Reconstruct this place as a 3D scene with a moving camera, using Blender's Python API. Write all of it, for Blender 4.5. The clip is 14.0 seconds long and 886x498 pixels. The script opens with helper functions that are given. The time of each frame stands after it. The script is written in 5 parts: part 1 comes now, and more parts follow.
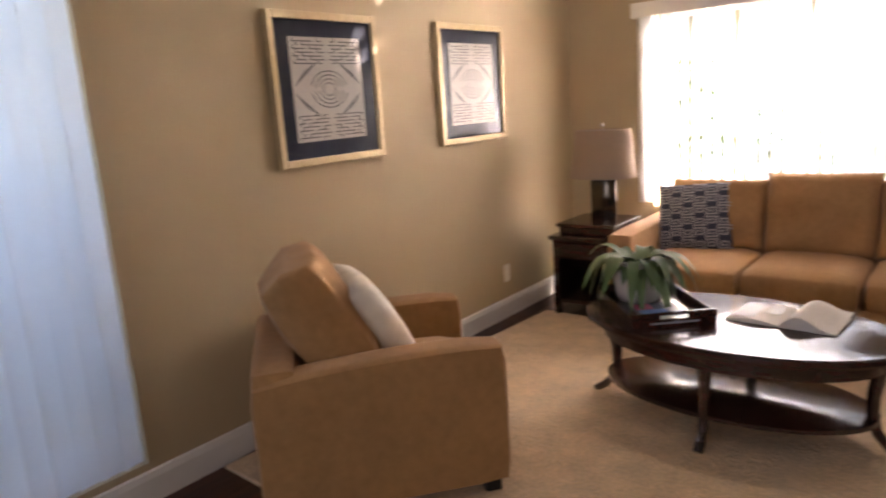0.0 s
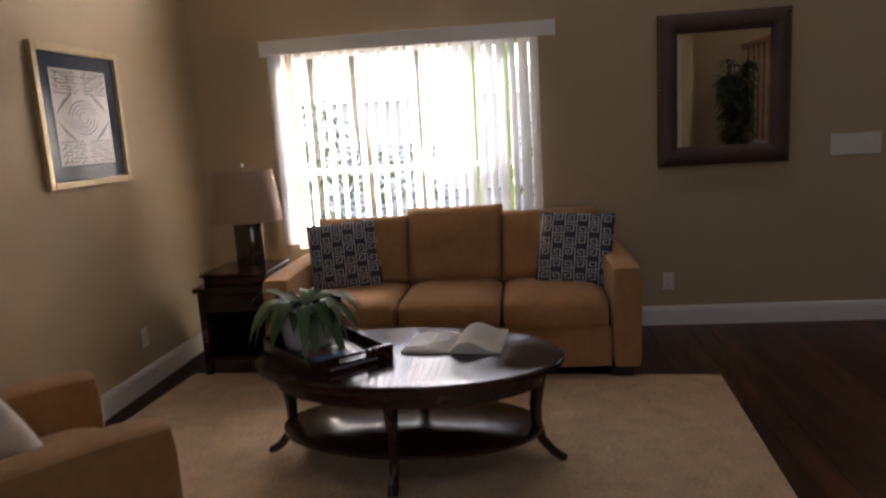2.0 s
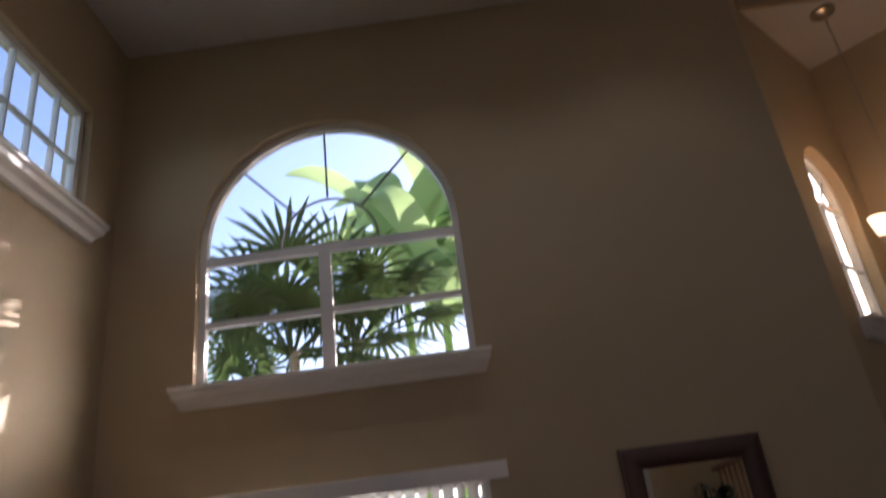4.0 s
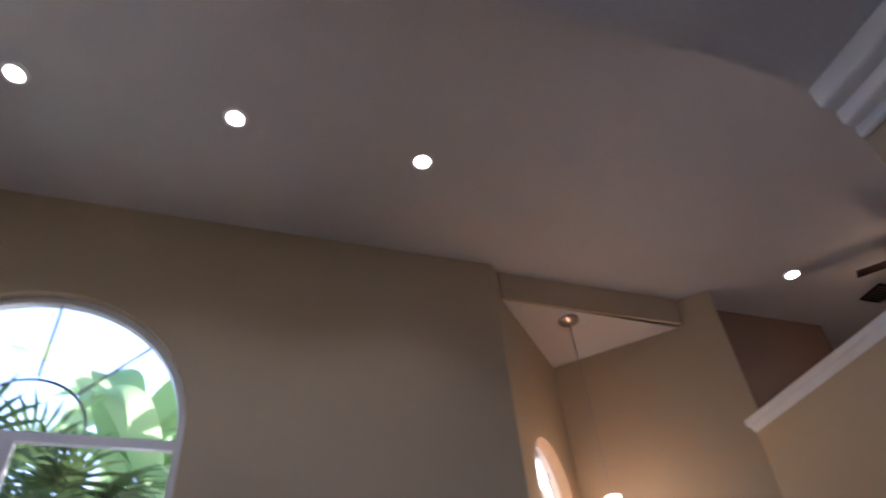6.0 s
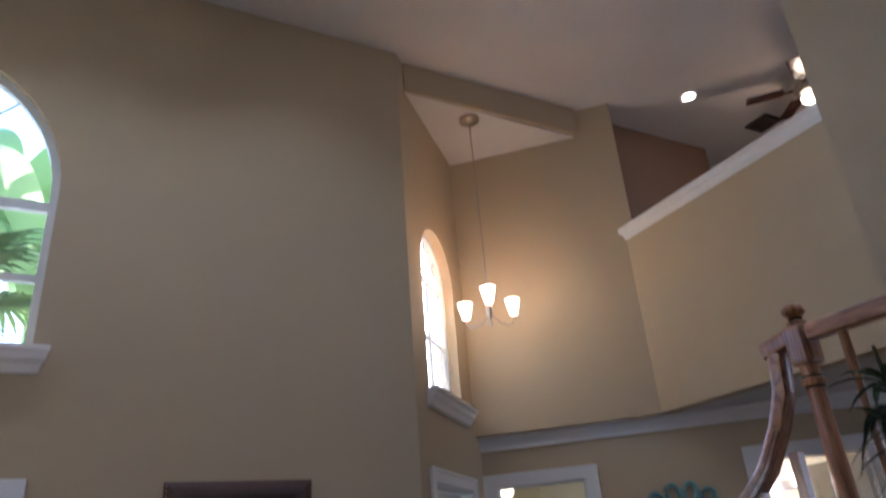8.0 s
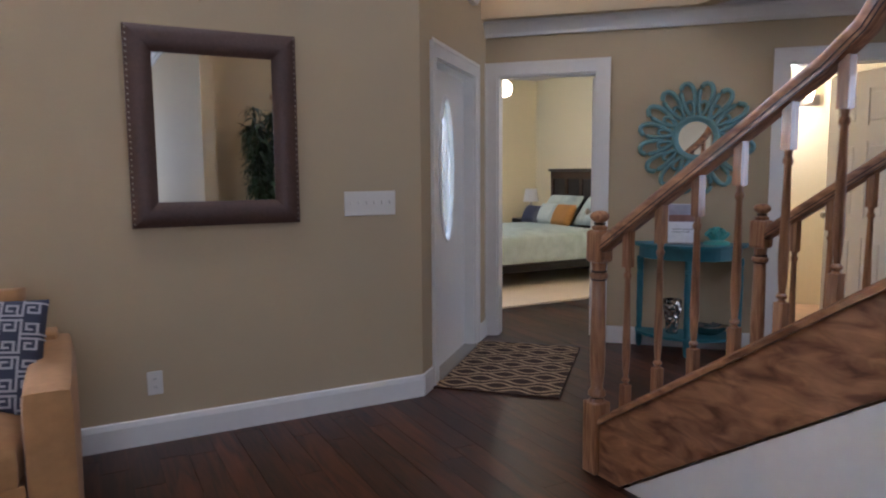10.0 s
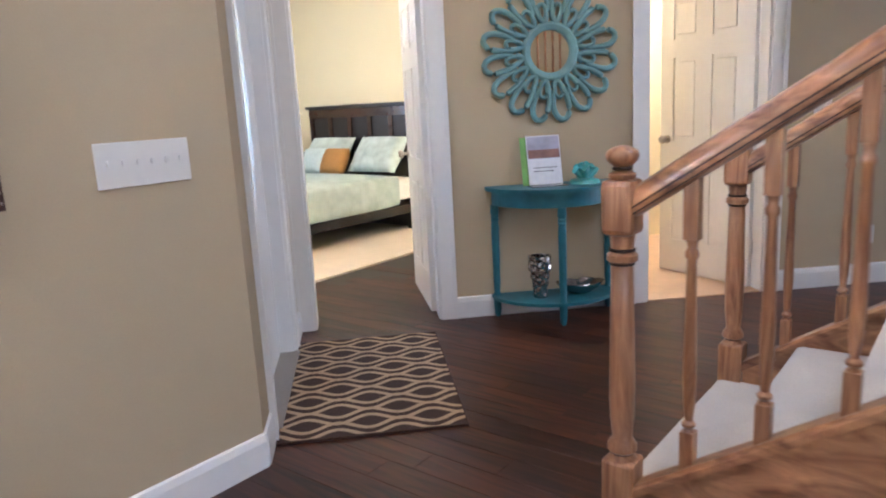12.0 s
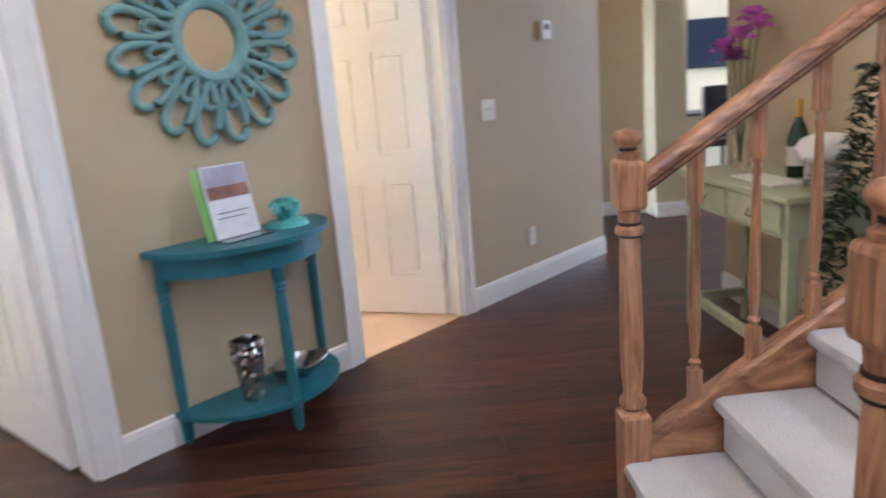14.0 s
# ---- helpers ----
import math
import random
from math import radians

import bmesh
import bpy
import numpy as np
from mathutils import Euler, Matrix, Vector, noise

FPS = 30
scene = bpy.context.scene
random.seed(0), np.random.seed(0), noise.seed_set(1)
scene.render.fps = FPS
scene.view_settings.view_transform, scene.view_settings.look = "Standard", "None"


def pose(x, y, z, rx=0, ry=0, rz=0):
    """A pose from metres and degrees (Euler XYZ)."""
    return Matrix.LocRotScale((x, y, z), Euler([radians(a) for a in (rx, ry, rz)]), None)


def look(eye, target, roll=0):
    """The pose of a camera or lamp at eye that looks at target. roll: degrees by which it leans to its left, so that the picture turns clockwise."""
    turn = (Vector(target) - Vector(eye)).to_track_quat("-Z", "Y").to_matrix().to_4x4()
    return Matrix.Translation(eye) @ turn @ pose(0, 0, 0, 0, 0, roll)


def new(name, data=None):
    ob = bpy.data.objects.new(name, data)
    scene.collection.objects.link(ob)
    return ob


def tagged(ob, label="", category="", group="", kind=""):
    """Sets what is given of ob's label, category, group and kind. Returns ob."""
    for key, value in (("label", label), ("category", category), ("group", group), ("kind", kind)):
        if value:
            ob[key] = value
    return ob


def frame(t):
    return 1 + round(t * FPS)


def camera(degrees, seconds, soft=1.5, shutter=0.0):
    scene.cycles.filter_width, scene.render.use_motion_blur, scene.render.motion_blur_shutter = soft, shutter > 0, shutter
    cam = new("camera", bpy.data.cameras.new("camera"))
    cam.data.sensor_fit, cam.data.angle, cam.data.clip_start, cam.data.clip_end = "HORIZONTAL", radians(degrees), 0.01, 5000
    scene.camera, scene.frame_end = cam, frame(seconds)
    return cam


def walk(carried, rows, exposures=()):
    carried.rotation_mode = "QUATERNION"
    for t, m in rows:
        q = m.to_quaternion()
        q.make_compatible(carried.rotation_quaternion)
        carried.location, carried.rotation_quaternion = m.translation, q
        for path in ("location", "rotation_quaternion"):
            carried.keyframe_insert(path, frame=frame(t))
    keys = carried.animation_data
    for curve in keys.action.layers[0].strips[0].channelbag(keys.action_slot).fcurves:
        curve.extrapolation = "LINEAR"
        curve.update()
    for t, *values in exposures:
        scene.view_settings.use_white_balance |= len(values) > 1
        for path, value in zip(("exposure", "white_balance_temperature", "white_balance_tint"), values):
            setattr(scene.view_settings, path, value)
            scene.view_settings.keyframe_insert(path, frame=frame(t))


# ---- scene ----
cam = camera(65.0, 14.0, soft=2.0, shutter=0.5)
PATH = [
    (0, 3.112, -4.840, 1.445, 37.28, -11.82, 3.94),
    (0.5, 2.969, -4.891, 1.460, 26.03, -12.14, 1.40),
    (1, 2.892, -4.972, 1.373, 15.02, -11.53, 2.18),
    (1.5, 2.860, -4.848, 1.369, 7.96, -11.41, 2.18),
    (2, 2.843, -4.660, 1.380, 6.30, -9.74, 3.43),
    (2.5, 2.845, -4.581, 1.464, 5.93, -2.67, 4.30),
    (3, 2.783, -4.423, 1.453, 4.05, 5.98, 4.11),
    (3.5, 2.768, -4.284, 1.626, 2.87, 14.74, 7.28),
    (3.7, 2.910, -4.222, 1.540, 4.34, 18.60, 6.89),
    (5.8, 3.070, -4.109, 1.564, -14.82, 42.58, 5.12),
    (6, 3.125, -4.114, 1.537, -18.15, 41.63, 4.63),
    (6.5, 3.164, -4.123, 1.539, -22.50, 37.73, 4.56),
    (7, 3.225, -4.139, 1.560, -24.26, 33.24, 4.14),
    (7.5, 3.206, -4.140, 1.499, -25.15, 30.00, 4.33),
    (8, 3.231, -4.120, 1.488, -27.17, 24.46, 4.30),
    (8.5, 3.296, -4.066, 1.453, -28.18, 16.67, 3.85),
    (9, 3.352, -3.988, 1.422, -26.39, 4.51, 2.22),
    (9.2, 3.356, -3.931, 1.395, -26.62, 0.18, 1.43),
    (11.3, 3.708, -2.585, 1.281, -38.20, -9.88, 1.51),
    (11.5, 3.722, -2.397, 1.280, -44.14, -10.25, 3.27),
    (12, 3.814, -2.010, 1.261, -52.12, -11.58, 2.96),
    (12.5, 3.956, -1.644, 1.261, -57.93, -12.86, 3.84),
    (13, 4.137, -1.229, 1.268, -73.86, -11.08, 4.41),
    (13.5, 4.378, -0.946, 1.297, -81.65, -12.84, 2.70),
    (14, 4.616, -0.706, 1.296, -93.11, -13.23, 4.60),
]
walk(cam, [(t, pose(x, y, z, 90 + pitch, roll, yaw)) for t, x, y, z, yaw, pitch, roll in PATH], [(0, 3.3, 6800, 26), (0.5, 2.9, 6600, 23), (1.5, 2.35, 6400, 22), (2.2, 1.85, 6250, 21), (3, 1.45, 6200, 21), (3.7, 1.35, 6100, 24), (5.8, 2.2, 5250, 29), (6.6, 2.75, 5000, 24), (7.5, 2.85, 4950, 20), (9.2, 3.1, 5250, 20), (11.3, 4.5, 5300, 20), (12.0, 4.75, 5250, 18), (13.5, 4.9, 5200, 17), (14, 5.0, 5200, 16)])


# ---- light ----
world = bpy.data.worlds.new("sky")
scene.world = world
world.use_nodes = True
wn = world.node_tree
sky = wn.nodes.new("ShaderNodeTexSky")
sky.sky_type, sky.sun_disc = "NISHITA", False
sky.sun_elevation, sky.sun_rotation = radians(21.4), radians(35)
wn.links.new(sky.outputs[0], wn.nodes["Background"].inputs[0])
wn.nodes["Background"].inputs[1].default_value = 0.15

sun = new("sun", bpy.data.lights.new("sun", "SUN"))
sun.data.energy, sun.data.angle, sun.data.color = 5.0, radians(0.5), (1.0, 0.93, 0.82)
sun.matrix_world = look((1.0, 1.42, 0.68), (0, 0, 0))


def area_light(name, m, w, h, power, color=(0.85, 0.92, 1.0)):
    lamp = new(name, bpy.data.lights.new(name, "AREA"))
    lamp.data.shape, lamp.data.size, lamp.data.size_y = "RECTANGLE", w, h
    lamp.data.energy, lamp.data.color = power, color
    lamp.matrix_world = m
    return lamp


def point_light(name, where, power, color=(1.0, 0.64, 0.33), size=0.04):
    lamp = new(name, bpy.data.lights.new(name, "POINT"))
    lamp.data.energy, lamp.data.color, lamp.data.shadow_soft_size = power, color, size
    lamp.location = where
    return lamp


# added fill lamps, out of sight and without windows, standing in for daylight
area_light("bedroom_fill", look((7.2, 4.7, 1.7), (8.6, 2.5, 0.8)), 1.4, 1.4, 1.5, (0.95, 0.98, 1.0))
area_light("hall_fill", look((11.6, -6.4, 1.6), (9.0, -2.4, 1.0)), 1.6, 1.6, 6.0, (0.93, 0.96, 1.0))
area_light("rear_fill", look((2.6, -8.75, 1.5), (3.2, -4, 1.2)), 2.2, 1.8, 5.2, (0.88, 0.94, 1.0))
# no window in the stairwell; this lamp is added to brighten the foyer walls
area_light("stair_fill", look((6.1, -3.9, 3.7), (6.9, 0, 1.0)), 1.0, 1.6, 2.6, (0.88, 0.94, 1.0))

# ---- materials ----


def material(name, color, rough=0.6, metal=0.0, grain=40.0, amount=0.12, bump=0.05, spot=3.0, sheen=0.0, coat=0.0, stretch=(1, 1, 1), relief=0.004):
    """Base colour broken by noise at a fine and a coarse scale, with fine relief."""
    m = bpy.data.materials.new(name)
    m.use_nodes = True
    t = m.node_tree
    b = t.nodes["Principled BSDF"]
    b.inputs["Roughness"].default_value, b.inputs["Metallic"].default_value = rough, metal
    b.inputs["Sheen Weight"].default_value, b.inputs["Coat Weight"].default_value = sheen, coat
    co = t.nodes.new("ShaderNodeTexCoord")
    mp = t.nodes.new("ShaderNodeMapping")
    mp.inputs["Scale"].default_value = stretch
    t.links.new(co.outputs["Object"], mp.inputs[0])
    fine, coarse = t.nodes.new("ShaderNodeTexNoise"), t.nodes.new("ShaderNodeTexNoise")
    fine.inputs["Scale"].default_value, coarse.inputs["Scale"].default_value = grain, spot
    fine.inputs["Detail"].default_value = 5
    for n in (fine, coarse):
        t.links.new(mp.outputs[0], n.inputs["Vector"])
    mixer = t.nodes.new("ShaderNodeMix")
    mixer.data_type = "FLOAT"
    mixer.inputs[0].default_value = 0.45
    t.links.new(fine.outputs[0], mixer.inputs[2])
    t.links.new(coarse.outputs[0], mixer.inputs[3])
    ramp = t.nodes.new("ShaderNodeValToRGB")
    ramp.color_ramp.elements[0].position, ramp.color_ramp.elements[1].position = 0.3, 0.7
    ramp.color_ramp.elements[0].color = (*[c * (1 - amount) for c in color], 1)
    ramp.color_ramp.elements[1].color = (*[min(1, c * (1 + amount)) for c in color], 1)
    t.links.new(mixer.outputs[0], ramp.inputs[0])
    t.links.new(ramp.outputs[0], b.inputs["Base Color"])
    if bump:
        bp = t.nodes.new("ShaderNodeBump")
        bp.inputs["Strength"].default_value, bp.inputs["Distance"].default_value = bump, relief
        t.links.new(fine.outputs[0], bp.inputs["Height"])
        t.links.new(bp.outputs[0], b.inputs["Normal"])
    return m


def glow(name, color, strength):
    m = bpy.data.materials.new(name)
    m.use_nodes = True
    b = m.node_tree.nodes["Principled BSDF"]
    b.inputs["Base Color"].default_value = (*color, 1)
    b.inputs["Emission Color"].default_value = (*color, 1)
    b.inputs["Emission Strength"].default_value = strength
    return m


def wood(name, dark, light, rough=0.3, scale=(1.5, 14, 14), per_object=0.35, coat=0.0, wear=0.0):
    """Streaky wood, its grain along local x; each object takes its own shift and tone."""
    m = bpy.data.materials.new(name)
    m.use_nodes = True
    t = m.node_tree
    b = t.nodes["Principled BSDF"]
    b.inputs["Roughness"].default_value, b.inputs["Coat Weight"].default_value = rough, coat
    co, info = t.nodes.new("ShaderNodeTexCoord"), t.nodes.new("ShaderNodeObjectInfo")
    geo = t.nodes.new("ShaderNodeNewGeometry")
    mp = t.nodes.new("ShaderNodeMapping")
    mp.inputs["Scale"].default_value = scale
    shift = t.nodes.new("ShaderNodeMath")
    shift.operation = "ADD"
    t.links.new(info.outputs["Random"], shift.inputs[0])
    t.links.new(geo.outputs["Random Per Island"], shift.inputs[1])
    far = t.nodes.new("ShaderNodeMath")
    far.operation = "MULTIPLY"
    far.inputs[1].default_value = 37.0
    t.links.new(shift.outputs[0], far.inputs[0])
    t.links.new(co.outputs["Object"], mp.inputs[0])
    t.links.new(far.outputs[0], mp.inputs["Location"])
    n = t.nodes.new("ShaderNodeTexNoise")
    n.inputs["Scale"].default_value, n.inputs["Detail"].default_value, n.inputs["Distortion"].default_value = 2.0, 8, 1.2
    t.links.new(mp.outputs[0], n.inputs["Vector"])
    ramp = t.nodes.new("ShaderNodeValToRGB")
    e = ramp.color_ramp.elements
    e[0].position, e[1].position = 0.3, 0.72
    e[0].color, e[1].color = (*dark, 1), (*light, 1)
    t.links.new(n.outputs[0], ramp.inputs[0])
    tone = t.nodes.new("ShaderNodeMapRange")
    tone.inputs[3].default_value, tone.inputs[4].default_value = 1 - per_object, 1 + per_object
    fr = t.nodes.new("ShaderNodeMath")
    fr.operation = "FRACT"
    t.links.new(shift.outputs[0], fr.inputs[0])
    t.links.new(fr.outputs[0], tone.inputs[0])
    mul = t.nodes.new("ShaderNodeVectorMath")
    mul.operation = "SCALE"
    t.links.new(ramp.outputs[0], mul.inputs[0])
    t.links.new(tone.outputs[0], mul.inputs["Scale"])
    t.links.new(mul.outputs[0], b.inputs["Base Color"])
    bp = t.nodes.new("ShaderNodeBump")
    bp.inputs["Strength"].default_value, bp.inputs["Distance"].default_value = 0.15, 0.002
    t.links.new(n.outputs[0], bp.inputs["Height"])
    t.links.new(bp.outputs[0], b.inputs["Normal"])
    return m


def glass(name, tint=(1, 1, 1), rough=0.0):
    m = bpy.data.materials.new(name)
    m.use_nodes = True
    b = m.node_tree.nodes["Principled BSDF"]
    b.inputs["Base Color"].default_value = (*tint, 1)
    b.inputs["Roughness"].default_value, b.inputs["Transmission Weight"].default_value, b.inputs["IOR"].default_value = rough, 1.0, 1.45
    return m


def translucent(name, color, weight=0.5):
    m = material(name, color, 0.7, grain=90, amount=0.05, bump=0.03)
    t = m.node_tree
    out, b = t.nodes["Material Output"], t.nodes["Principled BSDF"]
    tr, mx = t.nodes.new("ShaderNodeBsdfTranslucent"), t.nodes.new("ShaderNodeMixShader")
    tr.inputs[0].default_value = (*color, 1)
    mx.inputs[0].default_value = weight
    t.links.new(b.outputs[0], mx.inputs[1])
    t.links.new(tr.outputs[0], mx.inputs[2])
    t.links.new(mx.outputs[0], out.inputs[0])
    return m


WALL = material("tan_wall_paint", (0.485, 0.385, 0.24), 0.75, grain=160, amount=0.04, bump=0.12, spot=1.2, relief=0.002)
CREAM = material("pale_yellow_wall_paint", (0.72, 0.65, 0.44), 0.75, grain=160, amount=0.04, bump=0.1, spot=1.2, relief=0.002)
CEIL = material("white_ceiling_plaster", (0.65, 0.62, 0.59), 0.9, grain=60, amount=0.05, bump=0.35, spot=2, relief=0.004)
TRIM = material("white_satin_trim", (0.8, 0.78, 0.74), 0.35, grain=25, amount=0.03, bump=0.02)
FLOORW = wood("dark_walnut_plank", (0.012, 0.0045, 0.0025), (0.105, 0.03, 0.012), 0.38, (11, 1.1, 11), 0.4)
ESPRESSO = wood("espresso_wood", (0.012, 0.005, 0.004), (0.05, 0.018, 0.013), 0.22, (2, 14, 14), 0.1, 0.25)
LOFTW = material("terracotta_wall_paint", (0.26, 0.16, 0.10), 0.75, grain=160, amount=0.04, bump=0.12, spot=1.2, relief=0.002)
RAILH = wood("worn_chestnut_rail", (0.12, 0.042, 0.018), (0.52, 0.26, 0.12), 0.3, (28, 2.6, 8), 0.12, 0.25)
RAILW = wood("worn_chestnut_wood", (0.2, 0.082, 0.038), (0.5, 0.26, 0.125), 0.3, (22, 22, 2.4), 0.12, 0.25)
SUEDE = material("camel_suede", (0.38, 0.205, 0.082), 0.9, grain=30, amount=0.14, bump=0.15, spot=5, sheen=0.1)
SHAG = material("beige_shag_pile", (0.64, 0.47, 0.29), 0.95, grain=55, amount=0.25, bump=0.9, spot=9, sheen=0.2, relief=0.012)
STAIRC = material("pale_grey_carpet", (0.54, 0.51, 0.47), 0.95, grain=140, amount=0.12, bump=0.7, spot=6, relief=0.006)
TEAL = material("teal_distressed_paint", (0.022, 0.135, 0.165), 0.45, grain=14, amount=0.3, bump=0.08, spot=4)
AQUA = material("aqua_distressed_paint", (0.16, 0.29, 0.275), 0.55, grain=16, amount=0.22, bump=0.1, spot=5)
MIRROR = material("mirror_silver", (0.85, 0.87, 0.86), 0.015, 1.0, amount=0.0, bump=0)
FRAMEW = material("brown_leather_frame", (0.085, 0.045, 0.032), 0.5, grain=70, amount=0.25, bump=0.3, spot=5)
GOLDF = material("pale_gold_frame", (0.55, 0.43, 0.25), 0.4, 0.35, grain=30, amount=0.15, bump=0.05)
NICKEL = material("brushed_nickel", (0.42, 0.38, 0.33), 0.3, 1.0, grain=90, amount=0.1, bump=0.02)
SILVER = material("hammered_silver", (0.42, 0.39, 0.36), 0.22, 1.0, grain=30, amount=0.3, bump=0.6)
NAVY = material("navy_mat_board", (0.018, 0.024, 0.045), 0.8, grain=60, amount=0.1)
PAPER = material("ivory_paper", (0.6, 0.57, 0.52), 0.8, grain=60, amount=0.08)
INK = material("grey_ink", (0.12, 0.115, 0.12), 0.8, amount=0.1)
PLASTIC = material("white_plastic", (0.75, 0.72, 0.66), 0.35, amount=0.02, bump=0)
CLEAR = glass("clear_glass")
GLAZING = glass("non_glare_picture_glass")
GLAZING.node_tree.nodes["Principled BSDF"].inputs["IOR"].default_value = 1.18
FROST = glass("frosted_oval_glass", (0.9, 0.96, 1.0), 0.25)
VINYL = translucent("white_vinyl_blind", (0.86, 0.86, 0.86), 0.62)
LEAF = translucent("palm_leaf", (0.075, 0.12, 0.035), 0.4)
BANANA = translucent("banana_leaf", (0.34, 0.46, 0.2), 0.6)
DARKLEAF = material("dark_artificial_leaf", (0.02, 0.045, 0.015), 0.45, grain=20, amount=0.35, bump=0.05)
FERN = material("soft_green_leaf", (0.075, 0.13, 0.045), 0.5, grain=20, amount=0.35, bump=0.08)
BLACK = material("black_satin", (0.012, 0.011, 0.011), 0.35, grain=40, amount=0.2)
WHITEPOT = material("white_glazed_pot", (0.66, 0.65, 0.66), 0.3, amount=0.03)
GROUND = material("lawn", (0.07, 0.11, 0.03), 0.95, grain=30, amount=0.4, bump=0.6)
STUCCO = material("pale_stucco", (0.8, 0.78, 0.74), 0.9, grain=50, amount=0.08, bump=0.2)

# ---- building blocks ----


def part(name, bm, mat, parent=None, label="", smooth=None, bevel=0.0, m=None):
    """One mesh object out of bm; under parent if given."""
    if bevel:
        bmesh.ops.bevel(bm, geom=list(bm.edges), offset=bevel, segments=2, affect="EDGES", profile=0.5, clamp_overlap=True)
    bmesh.ops.recalc_face_normals(bm, faces=list(bm.faces))
    me = bpy.data.meshes.new(name)
    bm.to_mesh(me)
    bm.free()
    me.materials.append(mat)
    if smooth is not None:
        me.shade_smooth()
        if smooth:
            me.set_sharp_from_angle(angle=radians(smooth))
    ob = new(name, me)
    if parent:
        ob.parent = parent
    if m is not None:
        ob.matrix_basis = m
    if label:
        tagged(ob, label)
    return ob


def empty(name, label, category, m=None, group="", kind=""):
    ob = new(name)
    if m is not None:
        ob.matrix_basis = m
    return tagged(ob, label, category, group, kind)


def box(bm, x0, x1, y0, y1, z0, z1, m=None):
    vs = [bm.verts.new(Vector((x, y, z)) if m is None else m @ Vector((x, y, z))) for z in (z0, z1) for y in (y0, y1) for x in (x0, x1)]
    for f in ((0, 2, 3, 1), (4, 5, 7, 6), (0, 1, 5, 4), (2, 6, 7, 3), (0, 4, 6, 2), (1, 3, 7, 5)):
        bm.faces.new([vs[i] for i in f])
    return bm


def boxed(*a, m=None):
    return box(bmesh.new(), *a, m=m)


def prism(bm, pts, z0, z1, m=None):
    """A polygon in x, y drawn up from z0 to z1."""
    q = m or Matrix()
    lo = [bm.verts.new(q @ Vector((x, y, z0))) for x, y in pts]
    hi = [bm.verts.new(q @ Vector((x, y, z1))) for x, y in pts]
    n = len(pts)
    bm.faces.new(lo[::-1])
    bm.faces.new(hi)
    for i in range(n):
        bm.faces.new((lo[i], lo[(i + 1) % n], hi[(i + 1) % n], hi[i]))
    return bm


def lathe(bm, prof, n=20, m=None, sx=1.0, sy=1.0):
    """Profile of (radius, height) turned round z."""
    q = m or Matrix()
    rings = []
    for r, z in prof:
        rings.append([bm.verts.new(q @ Vector((sx * r * math.cos(2 * math.pi * i / n), sy * r * math.sin(2 * math.pi * i / n), z))) for i in range(n)])
    for a, b in zip(rings, rings[1:]):
        for i in range(n):
            bm.faces.new((a[i], a[(i + 1) % n], b[(i + 1) % n], b[i]))
    bm.faces.new(rings[0][::-1])
    bm.faces.new(rings[-1])
    return bm


def tube(bm, pts, radius, n=8, m=None, flat=1.0):
    """A round bar along pts; radius may be a list."""
    q = m or Matrix()
    pts = [Vector(p) for p in pts]
    rs = radius if isinstance(radius, (list, tuple)) else [radius] * len(pts)
    rings = []
    for i, p in enumerate(pts):
        d = (pts[min(i + 1, len(pts) - 1)] - pts[max(i - 1, 0)]).normalized()
        up = Vector((0, 0, 1)) if abs(d.z) < 0.95 else Vector((1, 0, 0))
        a = d.cross(up).normalized()
        b = a.cross(d)
        rings.append([bm.verts.new(q @ (p + a * rs[i] * math.cos(2 * math.pi * k / n) + b * rs[i] * flat * math.sin(2 * math.pi * k / n))) for k in range(n)])
    for a, b in zip(rings, rings[1:]):
        for k in range(n):
            bm.faces.new((a[k], a[(k + 1) % n], b[(k + 1) % n], b[k]))
    bm.faces.new(rings[0][::-1])
    bm.faces.new(rings[-1])
    return bm


def sweep(bm, pts, section, up=(0, 0, 1)):
    """A profile (side, height) carried along pts."""
    pts = [Vector(p) for p in pts]
    rings = []
    for i, p in enumerate(pts):
        d0 = (pts[i] - pts[i - 1]).normalized() if i else (pts[1] - pts[0]).normalized()
        d1 = (pts[i + 1] - pts[i]).normalized() if i + 1 < len(pts) else d0
        d = (d0 + d1).normalized()
        side = d.cross(Vector(up)).normalized()
        side = side / max(0.3, side.dot(d0.cross(Vector(up)).normalized()))
        top = side.cross(d).normalized()
        rings.append([bm.verts.new(p + side * s + top * h) for s, h in section])
    k = len(section)
    for a, b in zip(rings, rings[1:]):
        for j in range(k):
            bm.faces.new((a[j], a[(j + 1) % k], b[(j + 1) % k], b[j]))
    bm.faces.new(rings[0][::-1])
    bm.faces.new(rings[-1])
    return bm


